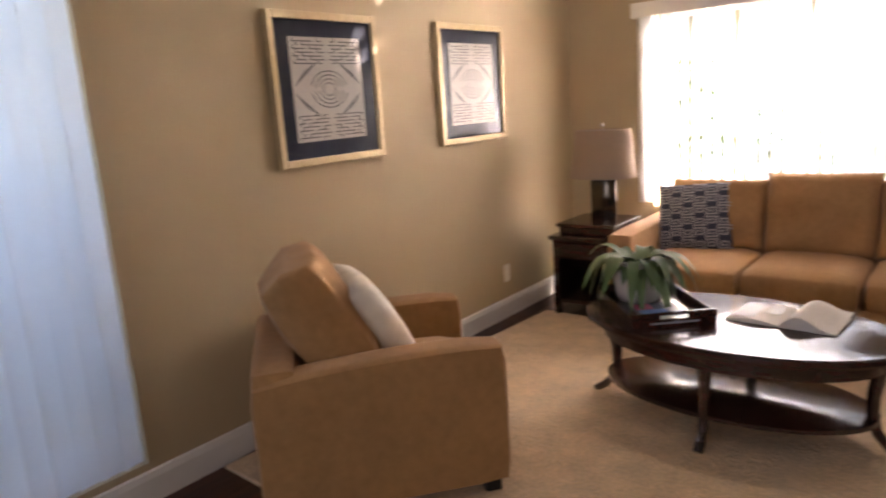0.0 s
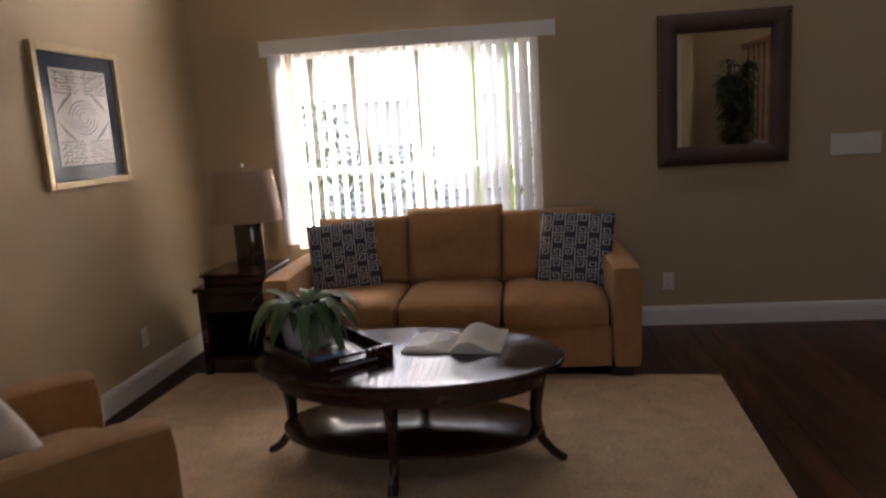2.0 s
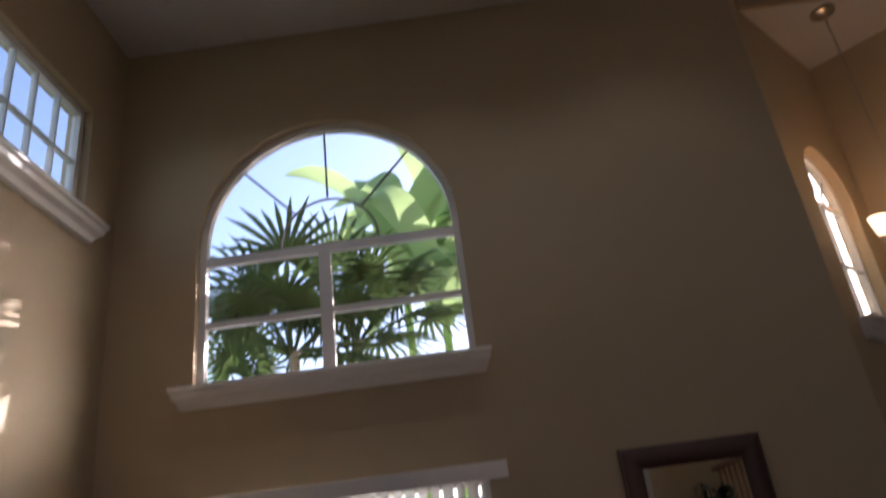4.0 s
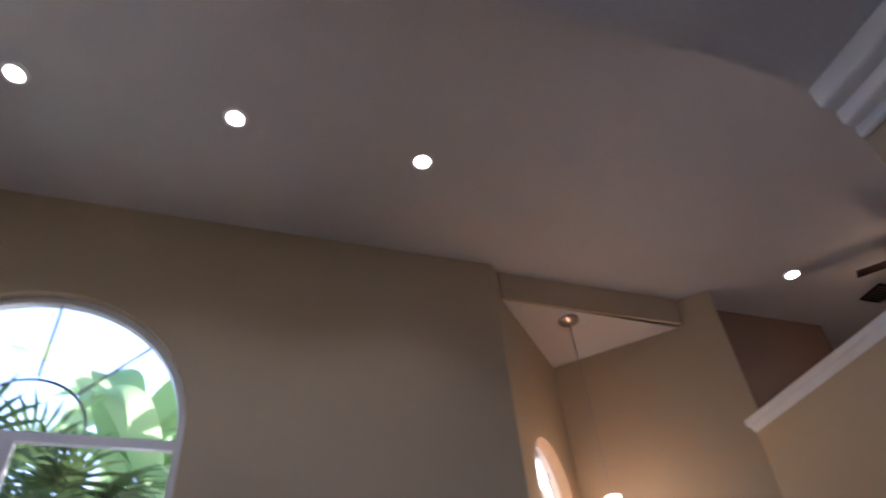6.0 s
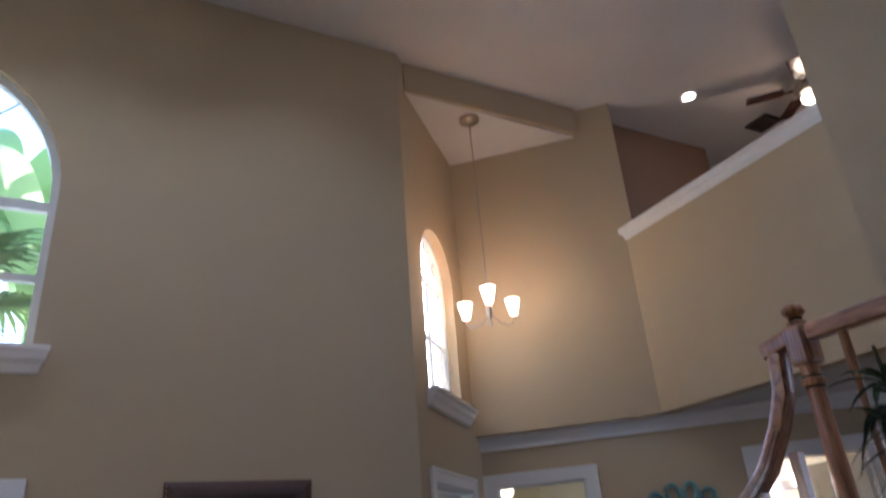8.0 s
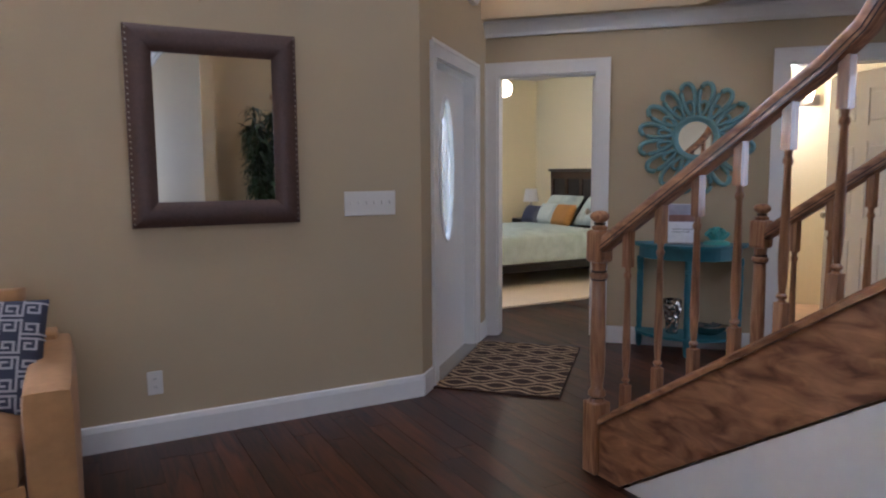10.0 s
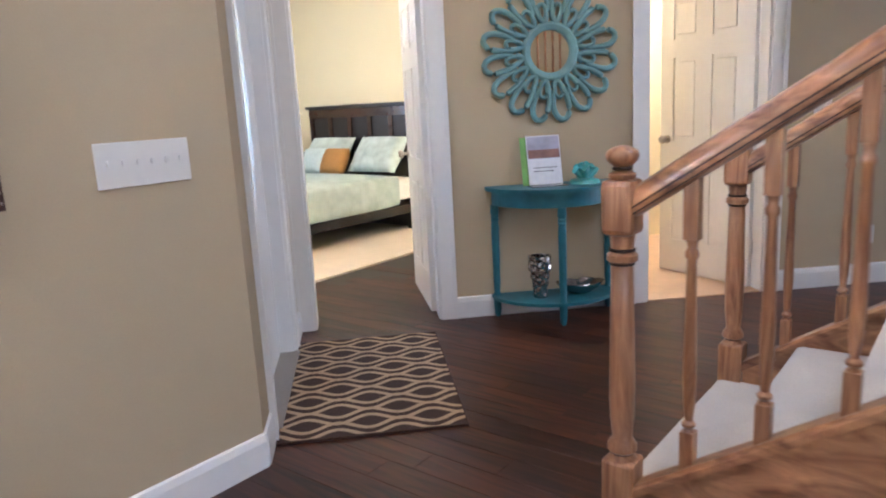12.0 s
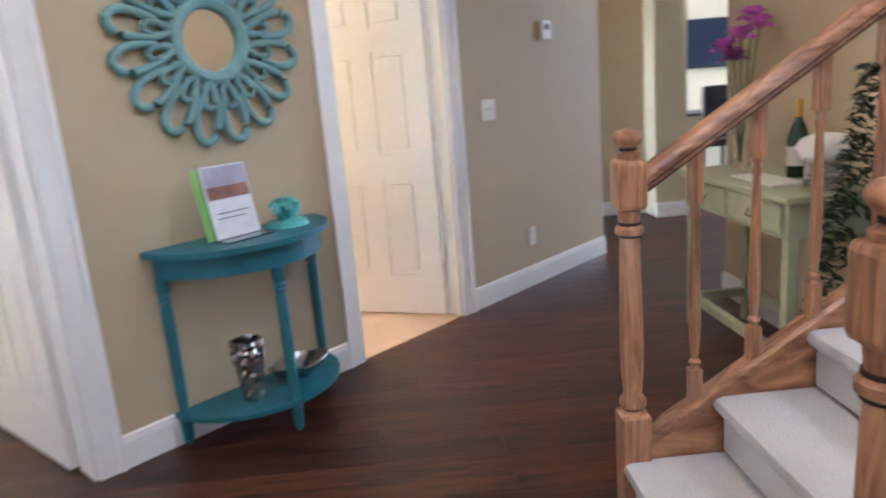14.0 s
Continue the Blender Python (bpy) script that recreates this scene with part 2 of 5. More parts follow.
def pillow(bm, w, d, h, m=None, n=14, corner=0.22, puff=0.55, lump=0.0, seed=0):
    """A stuffed cushion w by d, h thick at its middle, centred, with pinched edges."""
    q = m or Matrix()
    grid = {}
    for s in (0, 1):
        for i in range(n + 1):
            for j in range(n + 1):
                if s and (i in (0, n) or j in (0, n)):
                    grid[s, i, j] = grid[0, i, j]
                    continue
                a, b = 2 * i / n - 1, 2 * j / n - 1
                f = (max(0, 1 - a * a) * max(0, 1 - b * b)) ** (puff * 0.5)
                pull = 1 - corner * 0.25 * (a * a * (1 - b * b) + b * b * (1 - a * a)) * 0.6
                x, y = a * w / 2 * (pull if abs(a) > 0.2 else 1), b * d / 2 * (pull if abs(b) > 0.2 else 1)
                z = (0.5 if s == 0 else -0.5) * h * f
                if lump:
                    z += lump * noise.noise(Vector((x * 6 + seed, y * 6, s * 5))) * f
                grid[s, i, j] = bm.verts.new(q @ Vector((x, y, z)))
    for s in (0, 1):
        for i in range(n):
            for j in range(n):
                vs = [grid[s, i, j], grid[s, i + 1, j], grid[s, i + 1, j + 1], grid[s, i, j + 1]]
                bm.faces.new(vs if s == 0 else vs[::-1])
    return bm


def slab(bm, w, d, h, r=0.03, m=None, crown=0.0, seg=3):
    """A box with rounded edges, centred on x and y, standing on z = 0, its top swelling by crown."""
    q = m or Matrix()
    b2 = bmesh.new()
    box(b2, -w / 2, w / 2, -d / 2, d / 2, 0, h)
    bmesh.ops.subdivide_edges(b2, edges=list(b2.edges), cuts=6, use_grid_fill=True)
    for v in b2.verts:
        a, b = 2 * v.co.x / w, 2 * v.co.y / d
        if v.co.z > h * 0.5:
            v.co.z += crown * max(0, 1 - a ** 4) * max(0, 1 - b ** 4)
        c = Vector((max(-w / 2 + r, min(w / 2 - r, v.co.x)), max(-d / 2 + r, min(d / 2 - r, v.co.y)), max(r, min(h - r, v.co.z)) if v.co.z <= h else v.co.z - r))
        o = v.co - c
        if o.length > r:
            v.co = c + o.normalized() * r
    vmap = {v: bm.verts.new(q @ v.co) for v in b2.verts}
    for f in b2.faces:
        bm.faces.new([vmap[v] for v in f.verts])
    b2.free()
    return bm


def wall_mesh(u0, u1, z0, z1, thick, holes=(), m=None):
    """A wall along local x, its face at y = 0 and its back at y = thick; holes (u0, u1, z0, z1, arch radius or 0)."""
    bm = bmesh.new()
    us = sorted({u0, u1, *[h[0] for h in holes], *[h[1] for h in holes]})
    zs = sorted({z0, z1, *[h[2] for h in holes], *[h[3] for h in holes]})
    for a, b in zip(us, us[1:]):
        for c, d in zip(zs, zs[1:]):
            if not any(h[0] <= a and b <= h[1] and h[2] <= c and d <= h[3] for h in holes):
                box(bm, a, b, 0, thick, c, d, m)
    for h in holes:
        if len(h) > 4 and h[4]:
            r, mid, spring = h[4], (h[0] + h[1]) / 2, h[3] - h[4]
            q = (m or Matrix()) @ Matrix(((1, 0, 0, 0), (0, 0, 1, 0), (0, 1, 0, 0), (0, 0, 0, 1)))
            for sgn in (-1, 1):
                for k in range(12):
                    a0, a1 = math.pi / 2 * k / 12, math.pi / 2 * (k + 1) / 12
                    p0, p1 = (mid + sgn * r * math.cos(a0), spring + r * math.sin(a0)), (mid + sgn * r * math.cos(a1), spring + r * math.sin(a1))
                    prism(bm, [p0, p1, (p1[0], h[3] + 0.0005), (p0[0], h[3] + 0.0005)], 0, thick, q)
    return bm


def frame_at(x, y, deg):
    """Local x along the wall, local y away from the room."""
    return pose(x, y, 0, 0, 0, deg)


# ---- setting ----
XW, XC = 0.63, 5.232
C0 = (6.363, 1.131)
BACK = frame_at(0, 0, 0)
LEFT = pose(XW, 0, 0, 0, 0, 90)
DOORW = frame_at(XC, 0, 45)
LW = frame_at(*C0, -45)
HIGH = 5.37


def setting(name, bm, mat, label, category, bevel=0.0):
    return tagged(part(name, bm, mat, bevel=bevel), label, category, kind="structure")


setting("wall_back", wall_mesh(XW - 0.15, XC, 0, HIGH, 0.18, [(1.28, 2.96, 0.62, 1.96), (1.22, 3.0, 2.68, 4.54, 0.89)], BACK), WALL, "tall tan painted wall with window openings", "wall")
setting("wall_left", wall_mesh(-9.0, 0.0, 0, HIGH, 0.18, [(-2.22, -0.38, 3.76, 4.60), (-5.0, -3.62, 0.16, 2.5)], LEFT), WALL, "tall tan painted wall with high window", "wall")
setting("wall_front_door", wall_mesh(0, 1.6, 0, HIGH, 0.16, [(0.27, 1.21, 0.0, 1.99), (0.30, 1.12, 2.62, 4.02, 0.41)], DOORW), WALL, "angled tan wall with entrance door and arched window", "wall")
setting("wall_lower", wall_mesh(0, 4.53, 0, 2.44, 0.14, [(0.09, 0.85, 0, 2.04), (2.14, 2.91, 0, 2.04)], LW), WALL, "tan wall with two white door casings", "wall")
UW = frame_at(6.2545, 1.0225, -45)
setting("wall_upper", wall_mesh(0, 1.60, 2.44, HIGH, 0.1, [], UW), WALL, "tan upper wall above the foyer", "wall")
setting("wall_loft", boxed(7.33, 7.45, -7.0, -0.0545, 2.44, 3.96), WALL, "tan half wall of the upstairs loft", "wall")
bm = bmesh.new()
sweep(bm, [(7.39, -7.0, 3.96), (7.39, 0.04, 3.96)], [(-0.10, 0.05), (-0.10, 0.10), (0.10, 0.10), (0.10, 0.05), (0.08, 0.03), (0.065, -0.02), (-0.065, -0.02), (-0.08, 0.03)])
setting("trim_loft_cap", bm, TRIM, "white moulded cap on the half wall", "trim")
bm = bmesh.new()
prism(bm, [(6.30, 1.068), (7.43, -0.062), (7.43, -9), (13.5, -9), (13.5, -5.8), (6.42, 1.25)], 2.441, 2.60)
setting("ceiling_foyer", bm, CEIL, "low white ceiling over the foyer and hall", "ceiling")
bm = bmesh.new()
prism(bm, [(XW - 0.2, 0.2), (5.2, 0.2), (6.3, 1.3), (13.7, 1.3), (13.7, -9.2), (XW - 0.2, -9.2)], HIGH, HIGH + 0.15)
setting("ceiling", bm, CEIL, "high white plaster ceiling", "ceiling")
bm = bmesh.new()
prism(bm, [(5.34, 0.11), (6.2545, 1.0225), (7.125, 0.152)], 5.085, HIGH - 0.002)
setting("ceiling_recess", bm, CEIL, "lowered triangular ceiling over the entrance", "ceiling")
bm = bmesh.new()
box(bm, 5.336, 7.13, 0.085, 0.112, 5.085, HIGH - 0.002)
setting("wall_lintel", bm, WALL, "tan fascia of the entrance recess", "wall")
setting("ceiling_rear", boxed(XW, 4.60, -9.0, -3.423, 3.0, 3.15), CEIL, "low ceiling of the rear room", "ceiling")
setting("wall_rear_upper", boxed(XW, 4.70, -3.573, -3.425, 3.15, HIGH), WALL, "tan wall above the rear room", "wall")
setting("wall_stair_side", boxed(4.60, 4.72, -9.0, -3.403, 0, 3.15), WALL, "tan wall beside the stairs", "wall")
setting("wall_rear", boxed(XW - 0.2, 14, -9.2, -9.0, 0, HIGH), WALL, "tan wall behind", "wall")
setting("wall_far", boxed(13.5, 13.7, -9.0, 6, 0, HIGH), WALL, "tan end wall", "wall")
bm = bmesh.new()
box(bm, 4.50, 4.60, -9.0, -3.405, 2.915, 2.998)
box(bm, 4.545, 4.60, -9.0, -3.405, 2.86, 2.915)
box(bm, 4.575, 4.60, -9.0, -3.405, 2.82, 2.86)
setting("trim_crown", bm, TRIM, "white crown moulding", "trim", 0.012)
setting("wall_loft_back", boxed(7.3, 8.95, 0.15, 0.27, 2.6, HIGH), LOFTW, "terracotta rear wall of the upstairs loft", "wall")
setting("wall_loft_return", boxed(8.83, 8.95, 0.27, 1.1, 2.6, HIGH), LOFTW, "terracotta return wall of the upstairs loft", "wall")
setting("wall_loft_alcove", boxed(8.83, 11.0, 1.1, 1.22, 2.6, HIGH), LOFTW, "terracotta alcove wall of the upstairs loft", "wall")
setting("wall_loft_end", boxed(11.0, 11.15, -7.0, 1.22, 2.6, HIGH), LOFTW, "terracotta side wall of the upstairs loft", "wall")
bm = bmesh.new()
sweep(bm, [LW @ Vector((0, -0.002, 2.44)), LW @ Vector((4.53, -0.002, 2.44))], [(0.0, 0.0), (0.075, 0.0), (0.075, -0.02), (0.05, -0.045), (0.02, -0.085), (0.02, -0.11), (0.0, -0.11)])
setting("trim_crown_foyer", bm, TRIM, "white crown moulding under the soffit", "trim")
# bedroom shell
setting("wall_bedroom_head", boxed(9.52, 9.66, 1.2, 5.0, 0, 2.6), CREAM, "pale yellow bedroom wall", "wall")
setting("wall_bedroom_far", boxed(5.4, 9.52, 4.85, 4.99, 0, 2.6), CREAM, "pale yellow bedroom wall", "wall")
setting("ceiling_bedroom", boxed(6.0, 9.52, 1.25, 5.0, 2.6, 2.7), CEIL, "white bedroom ceiling", "ceiling")
bm = bmesh.new()
prism(bm, [(7.05, 1.95), (9.52, 1.95), (9.52, 4.85), (5.9, 4.85), (5.9, 2.2)], 0.0, 0.018)
setting("floor_bedroom", bm, material("cream_carpet", (0.6, 0.53, 0.42), 0.95, grain=120, amount=0.1, bump=0.5), "cream bedroom carpet", "carpet")
setting("wall_bedroom_side", boxed(5.75, 5.9, 1.35, 4.85, 0, 2.6), CREAM, "pale yellow bedroom wall", "wall")
# bathroom, hall end and study beyond
bm = bmesh.new()
for a in ((1.80, 1.90, 0.14, 2.3), (3.55, 3.65, 0.14, 2.0), (1.90, 3.65, 2.0, 2.1)):
    box(bm, *a, 0, 2.44, LW)
setting("wall_bath", bm, CREAM, "pale yellow bathroom walls", "wall")
setting("ceiling_bath", boxed(1.8, 3.65, 0.14, 2.1, 2.44, 2.5, m=LW), CEIL, "white bathroom ceiling", "ceiling")
setting("floor_bath", boxed(1.9, 3.55, 0.0, 2.0, 0.0, 0.006, m=LW), material("peach_floor_tile", (0.62, 0.42, 0.26), 0.35, grain=8, amount=0.12, bump=0.05), "peach tiled bathroom floor", "floor")
setting("wall_console", boxed(6.56, 8.40, -2.57, -2.45, 0, 2.44), WALL, "tan wall behind the green table", "wall")
setting("wall_hall_return", boxed(10.62, 10.90, -3.12, -2.84, 0, 2.44), CREAM, "pale painted pier at the study opening", "wall")
setting("wall_hall_end", boxed(10.90, 11.02, -3.12, 0.5, 0, 2.44), WALL, "tan wall at the end of the hall", "wall")
setting("wall_study", boxed(13.3, 13.48, -9.0, -1.0, 0, 2.44), CREAM, "pale yellow study wall", "wall")
setting("wall_stair_back", boxed(4.72, 7.4, -4.12, -4.0, 0, HIGH), WALL, "tan wall behind the stair landing", "wall")
# ground
setting("floor_base", prism(bmesh.new(), [(XW - 0.2, -9.2), (13.7, -9.2), (13.7, 4.9), (5.75, 4.9), (5.75, 1.3), (6.25, 1.2), (5.2, 0.15), (XW - 0.2, 0.15)], -0.12, -0.004), BLACK, "dark subfloor under the planks", "floor")
setting("pavement", boxed(-8, 12, 1.9, 12.5, -0.15, -0.13), material("pale_concrete", (0.5, 0.48, 0.45), 0.9, grain=40, amount=0.08, bump=0.2), "sunlit pale concrete drive outside", "pavement")
setting("ground", boxed(-300, 300, 0.4, 400, -0.35, -0.15), GROUND, "lawn outside", "ground")


# ---- trim, doors and windows ----
BASE = [(0.0, 0.0), (0.016, 0.0), (0.016, 0.10), (0.010, 0.125), (0.0, 0.13)]


def baseboard(name, m, runs):
    bm = bmesh.new()
    for a, b in runs:
        sweep(bm, [m @ Vector((a, -0.001, 0.0)), m @ Vector((b, -0.001, 0.0))], BASE)
    return setting(name, bm, TRIM, "white moulded baseboard", "baseboard")


baseboard("baseboard_back", BACK, [(XW, XC)])
baseboard("baseboard_left", LEFT, [(-9.0, 0.0)])
baseboard("baseboard_door", DOORW, [(0, 0.175), (1.305, 1.6)])
baseboard("baseboard_foyer", LW, [(0.94, 2.05), (3.0, 4.53)])
baseboard("baseboard_console", pose(0, -2.45, 0, 0, 0, 180), [(-8.40, -6.56)])
baseboard("baseboard_hall_end", pose(10.90, 0, 0, 0, 0, -90), [(-0.5, 2.84)])
baseboard("baseboard_pier", pose(10.62, 0, 0, 0, 0, -90), [(2.84, 3.12)])
baseboard("baseboard_stair_wall", pose(4.60, 0, 0, 0, 0, -90), [(3.423, 9.0)])


def casing(name, m, u0, u1, top, w=0.085):
    bm = bmesh.new()
    for a, b, c, d in ((u0 - w, u0, 0, top + w), (u1, u1 + w, 0, top + w), (u0, u1, top, top + w)):
        box(bm, a, b, -0.018, 0.0, c, d, m)
    for a, b, c, d in ((u0 - w - 0.012, u0 - w + 0.012, 0, top + w + 0.012), (u1 + w - 0.012, u1 + w + 0.012, 0, top + w + 0.012), (u0 - w + 0.012, u1 + w - 0.012, top + w - 0.012, top + w + 0.012)):
        box(bm, a, b, -0.026, -0.0182, c, d, m)
    for a, b, c, d in ((u0, u0 + 0.014, 0, top), (u1 - 0.014, u1, 0, top), (u0 + 0.014, u1 - 0.014, top - 0.014, top)):
        box(bm, a, b, 0.0, 0.14, c, d, m)
    return setting(name, bm, TRIM, "white moulded door casing", "door casing")


casing("trim_entrance_casing", DOORW, 0.27, 1.21, 1.99)
casing("trim_bedroom_casing", LW, 0.09, 0.85, 2.04)
casing("trim_bath_casing", LW, 2.14, 2.91, 2.04)


def door_leaf(name, w, h, label, m, oval=False):
    """A panelled leaf hinged at local x = 0."""
    d = empty(name, label, "door", m, kind="structure")
    rows = [(0.24, 0.80), (0.94, 1.50), (1.62, h - 0.13)]
    bm = bmesh.new()
    if oval:
        # body with an oval hole, as a ring of wedges
        cx, cz, rx, rz, n = w / 2, 1.32, 0.16, 0.47, 40
        for k in range(n):
            pts = []
            for a in (2 * math.pi * k / n, 2 * math.pi * (k + 1) / n):
                c, s = math.cos(a), math.sin(a)
                f = min((w / 2) / abs(c) if abs(c) > 1e-6 else 9, (h - 1.32 if s > 0 else 1.32) / abs(s) if abs(s) > 1e-6 else 9)
                pts.append(((cx + rx * c, cz + rz * s), (cx + f * c, cz + f * s)))
            q = Matrix(((1, 0, 0, 0), (0, 0, 1, 0), (0, 1, 0, 0), (0, 0, 0, 1)))
            prism(bm, [pts[0][0], pts[0][1], pts[1][1], pts[1][0]], 0, 0.045, q)
        part("leaf", bm, TRIM, d)
        bm = bmesh.new()
        ring = [(cx + 0.168 * math.cos(a), -0.004, cz + 0.48 * math.sin(a)) for a in [2 * math.pi * k / 48 for k in range(49)]]
        tube(bm, ring, 0.014, 6)
        part("oval_moulding", bm, TRIM, d)
        bm = bmesh.new()
        q = Matrix(((1, 0, 0, 0), (0, 0, 1, 0), (0, 1, 0, 0), (0, 0, 0, 1)))
        prism(bm, [(cx + rx * math.cos(a), cz + rz * math.sin(a)) for a in [2 * math.pi * k / 40 for k in range(40)]], 0.018, 0.026, q)
        g = part("oval_pane", bm, FROST, d, "frosted oval glass with leaded scrolls")
        g.visible_shadow = False
        bm = bmesh.new()
        for k in (-0.5, 0, 0.5):
            tube(bm, [(cx + k * 0.16 * math.cos(t), 0.014, cz + rz * 0.9 * math.sin(t)) for t in [math.pi * (i / 12 - 0.5) for i in range(13)]], 0.004, 5)
        tube(bm, [(cx + 0.07 * math.cos(t), 0.014, cz + 0.12 * math.sin(t)) for t in [2 * math.pi * i / 20 for i in range(21)]], 0.004, 5)
        part("leading", bm, NICKEL, d)
        return d
    box(bm, 0.002, w - 0.002, 0.008, 0.030, 0.008, h)
    cols = [(0.11, w / 2 - 0.055), (w / 2 + 0.055, w - 0.11)]
    for y0, y1 in ((0.0, 0.008), (0.030, 0.038)):
        box(bm, 0.002, 0.11, y0, y1, 0.008, h)
        box(bm, w - 0.11, w - 0.002, y0, y1, 0.008, h)
        box(bm, w / 2 - 0.055, w / 2 + 0.055, y0, y1, 0.008, h)
        zs = [0.008] + [z for r in rows for z in r] + [h]
        for a, b in zip(zs[::2], zs[1::2]):
            for c in cols:
                box(bm, c[0], c[1], y0, y1, a, b)
    part("leaf", bm, TRIM, d)
    for c in cols:
        for r in rows:
            bm = bmesh.new()
            box(bm, c[0] + 0.03, c[1] - 0.03, 0.001, 0.037, r[0] + 0.03, r[1] - 0.03)
            part("panel", bm, TRIM, d, bevel=0.006)
    for s, y in ((-1, -0.001), (1, 0.039)):
        bm = bmesh.new()
        lathe(bm, [(0.028, 0), (0.028, 0.008), (0.011, 0.012), (0.011, 0.032), (0.026, 0.04), (0.030, 0.055), (0.020, 0.068), (0.006, 0.07)], 14, pose(w - 0.065, y, 0.95, 90 if s < 0 else -90))
        part("knob", bm, NICKEL, d, "brushed nickel knob", smooth=40)
    for z in (0.22, 1.0, 1.82):
        part("hinge", boxed(-0.004, 0.03, -0.003, 0.0, z, z + 0.09), NICKEL, d)
    return d


door_leaf("door_1", 0.91, 1.96, "white entrance door with oval leaded glass", DOORW @ pose(0.285, 0.07, 0.004), True)
door_leaf("door_2", 0.75, 2.01, "open white six panel bedroom door", LW @ pose(0.842, 0.145, 0.004, 0, 0, 93))
door_leaf("door_3", 0.745, 2.01, "white six panel bathroom door standing ajar", LW @ pose(2.895, 0.10, 0.004, 0, 0, 113))
bm = bmesh.new()
box(bm, 0.27, 1.21, -0.03, 0.12, 0.0, 0.018, DOORW)
setting("trim_threshold", bm, NICKEL, "metal door threshold", "threshold")


def window_frame(name, label, m, u0, u1, z0, z1, arch=0.0, bars=(), depth=(0.06, 0.12), fan=False):
    w = empty(name, label, "window", kind="structure")
    y0, y1 = depth
    top = z1 - arch
    bm = bmesh.new()
    f = 0.045
    box(bm, u0, u0 + f, y0, y1, z0, top, m)
    box(bm, u1 - f, u1, y0, y1, z0, top, m)
    box(bm, u0 + f, u1 - f, y0, y1, z0, z0 + f, m)
    mid = (u0 + u1) / 2
    if arch:
        q = m @ Matrix(((1, 0, 0, 0), (0, 0, 1, 0), (0, 1, 0, 0), (0, 0, 0, 1)))
        for k in range(24):
            a0, a1 = math.pi * k / 24, math.pi * (k + 1) / 24
            p = [(mid + r * math.cos(a), top + r * math.sin(a)) for r, a in ((arch, a0), (arch, a1), (arch - f, a1), (arch - f, a0))]
            prism(bm, p, y0, y1, q)
    else:
        box(bm, u0 + f, u1 - f, y0, y1, z1 - f, z1, m)
    part("window_frame", bm, TRIM, w)
    for a, b, c, d in bars:
        part("glazing_bar", boxed(a, b, y0 + 0.008, y1 - 0.008, c, d, m=m), TRIM, w)
    if fan:
        dark = material("lead_grey_muntin", (0.22, 0.2, 0.18), 0.5)
        hub = arch * 0.38
        bm = bmesh.new()
        tube(bm, [m @ Vector((mid + hub * math.cos(a), y0 + 0.03, top - 0.05 + hub * math.sin(a))) for a in [math.pi * k / 20 for k in range(21)]], 0.009, 6)
        part("muntin", bm, dark, w)
        for a in (45, 90, 135):
            c, s = math.cos(radians(a)), math.sin(radians(a))
            bm = bmesh.new()
            tube(bm, [m @ Vector((mid + r * c, y0 + 0.03, top - 0.05 * (1 - r / arch) + r * s)) for r in (hub, arch - f)], 0.009, 6)
            part("muntin", bm, dark, w)
    bm = bmesh.new()
    if arch:
        q = m @ Matrix(((1, 0, 0, 0), (0, 0, 1, 0), (0, 1, 0, 0), (0, 0, 0, 1)))
        prism(bm, [(u0 + f, z0 + f), (u1 - f, z0 + f)] + [(mid + (arch - f) * math.cos(math.pi * k / 24), top + (arch - f) * math.sin(math.pi * k / 24)) for k in range(25)], (y0 + y1) / 2, (y0 + y1) / 2 + 0.004, q)
    else:
        box(bm, u0 + f, u1 - f, (y0 + y1) / 2, (y0 + y1) / 2 + 0.004, z0 + f, z1 - f, m)
    g = part("pane", bm, CLEAR, w)
    g.visible_shadow = False
    return w


def sill(name, m, u0, u1, z, out=0.12):
    bm = bmesh.new()
    sec = [(0.0, 0.0), (0.0, 0.04), (out, 0.04), (out, 0.015), (out - 0.02, 0.0), (out - 0.03, -0.03), (0.05, -0.05), (0.03, -0.085), (0.0, -0.09)]
    # ends mitred back to the wall
    rings = []
    for u, s in ((u0, 1), (u1, -1)):
        rings.append([bm.verts.new(m @ Vector((u + s * (out - d) * 0.45, -d, z - 0.04 + h))) for d, h in sec])
    k = len(sec)
    for j in range(k):
        bm.faces.new((rings[0][j], rings[0][(j + 1) % k], rings[1][(j + 1) % k], rings[1][j]))
    bm.faces.new(rings[0][::-1])
    bm.faces.new(rings[1])
    return setting(name, bm, TRIM, "white moulded window sill", "sill")


def vband(u, z0, z1, w=0.03):
    return (u - w / 2, u + w / 2, z0, z1)


window_frame("window_1", "white arched window with fan muntins", BACK, 1.22, 3.0, 2.68, 4.54, 0.89, [(1.265, 2.955, 3.53, 3.59), (2.03, 2.11, 2.725, 3.53), (1.265, 2.03, 3.09, 3.13), (2.11, 2.955, 3.09, 3.13)], fan=True)
sill("trim_arch_sill", BACK, 1.11, 3.09, 2.68)
window_frame("window_2", "white framed lower window behind the sofa", BACK, 1.28, 2.96, 0.62, 1.96, 0, [(2.10, 2.14, 0.66, 1.92), (1.32, 2.92, 1.12, 1.16)], (0.10, 0.16))
window_frame("window_3", "white high side window with grille", LEFT, -2.22, -0.38, 3.76, 4.60, 0, [(-1.33, -1.27, 3.80, 4.56)] + [vband(u, 3.80, 4.56, 0.014) for u in (-1.95, -1.72, -1.5, -1.1, -0.88, -0.65)] + [(-2.18, -0.42, 4.17, 4.184)])
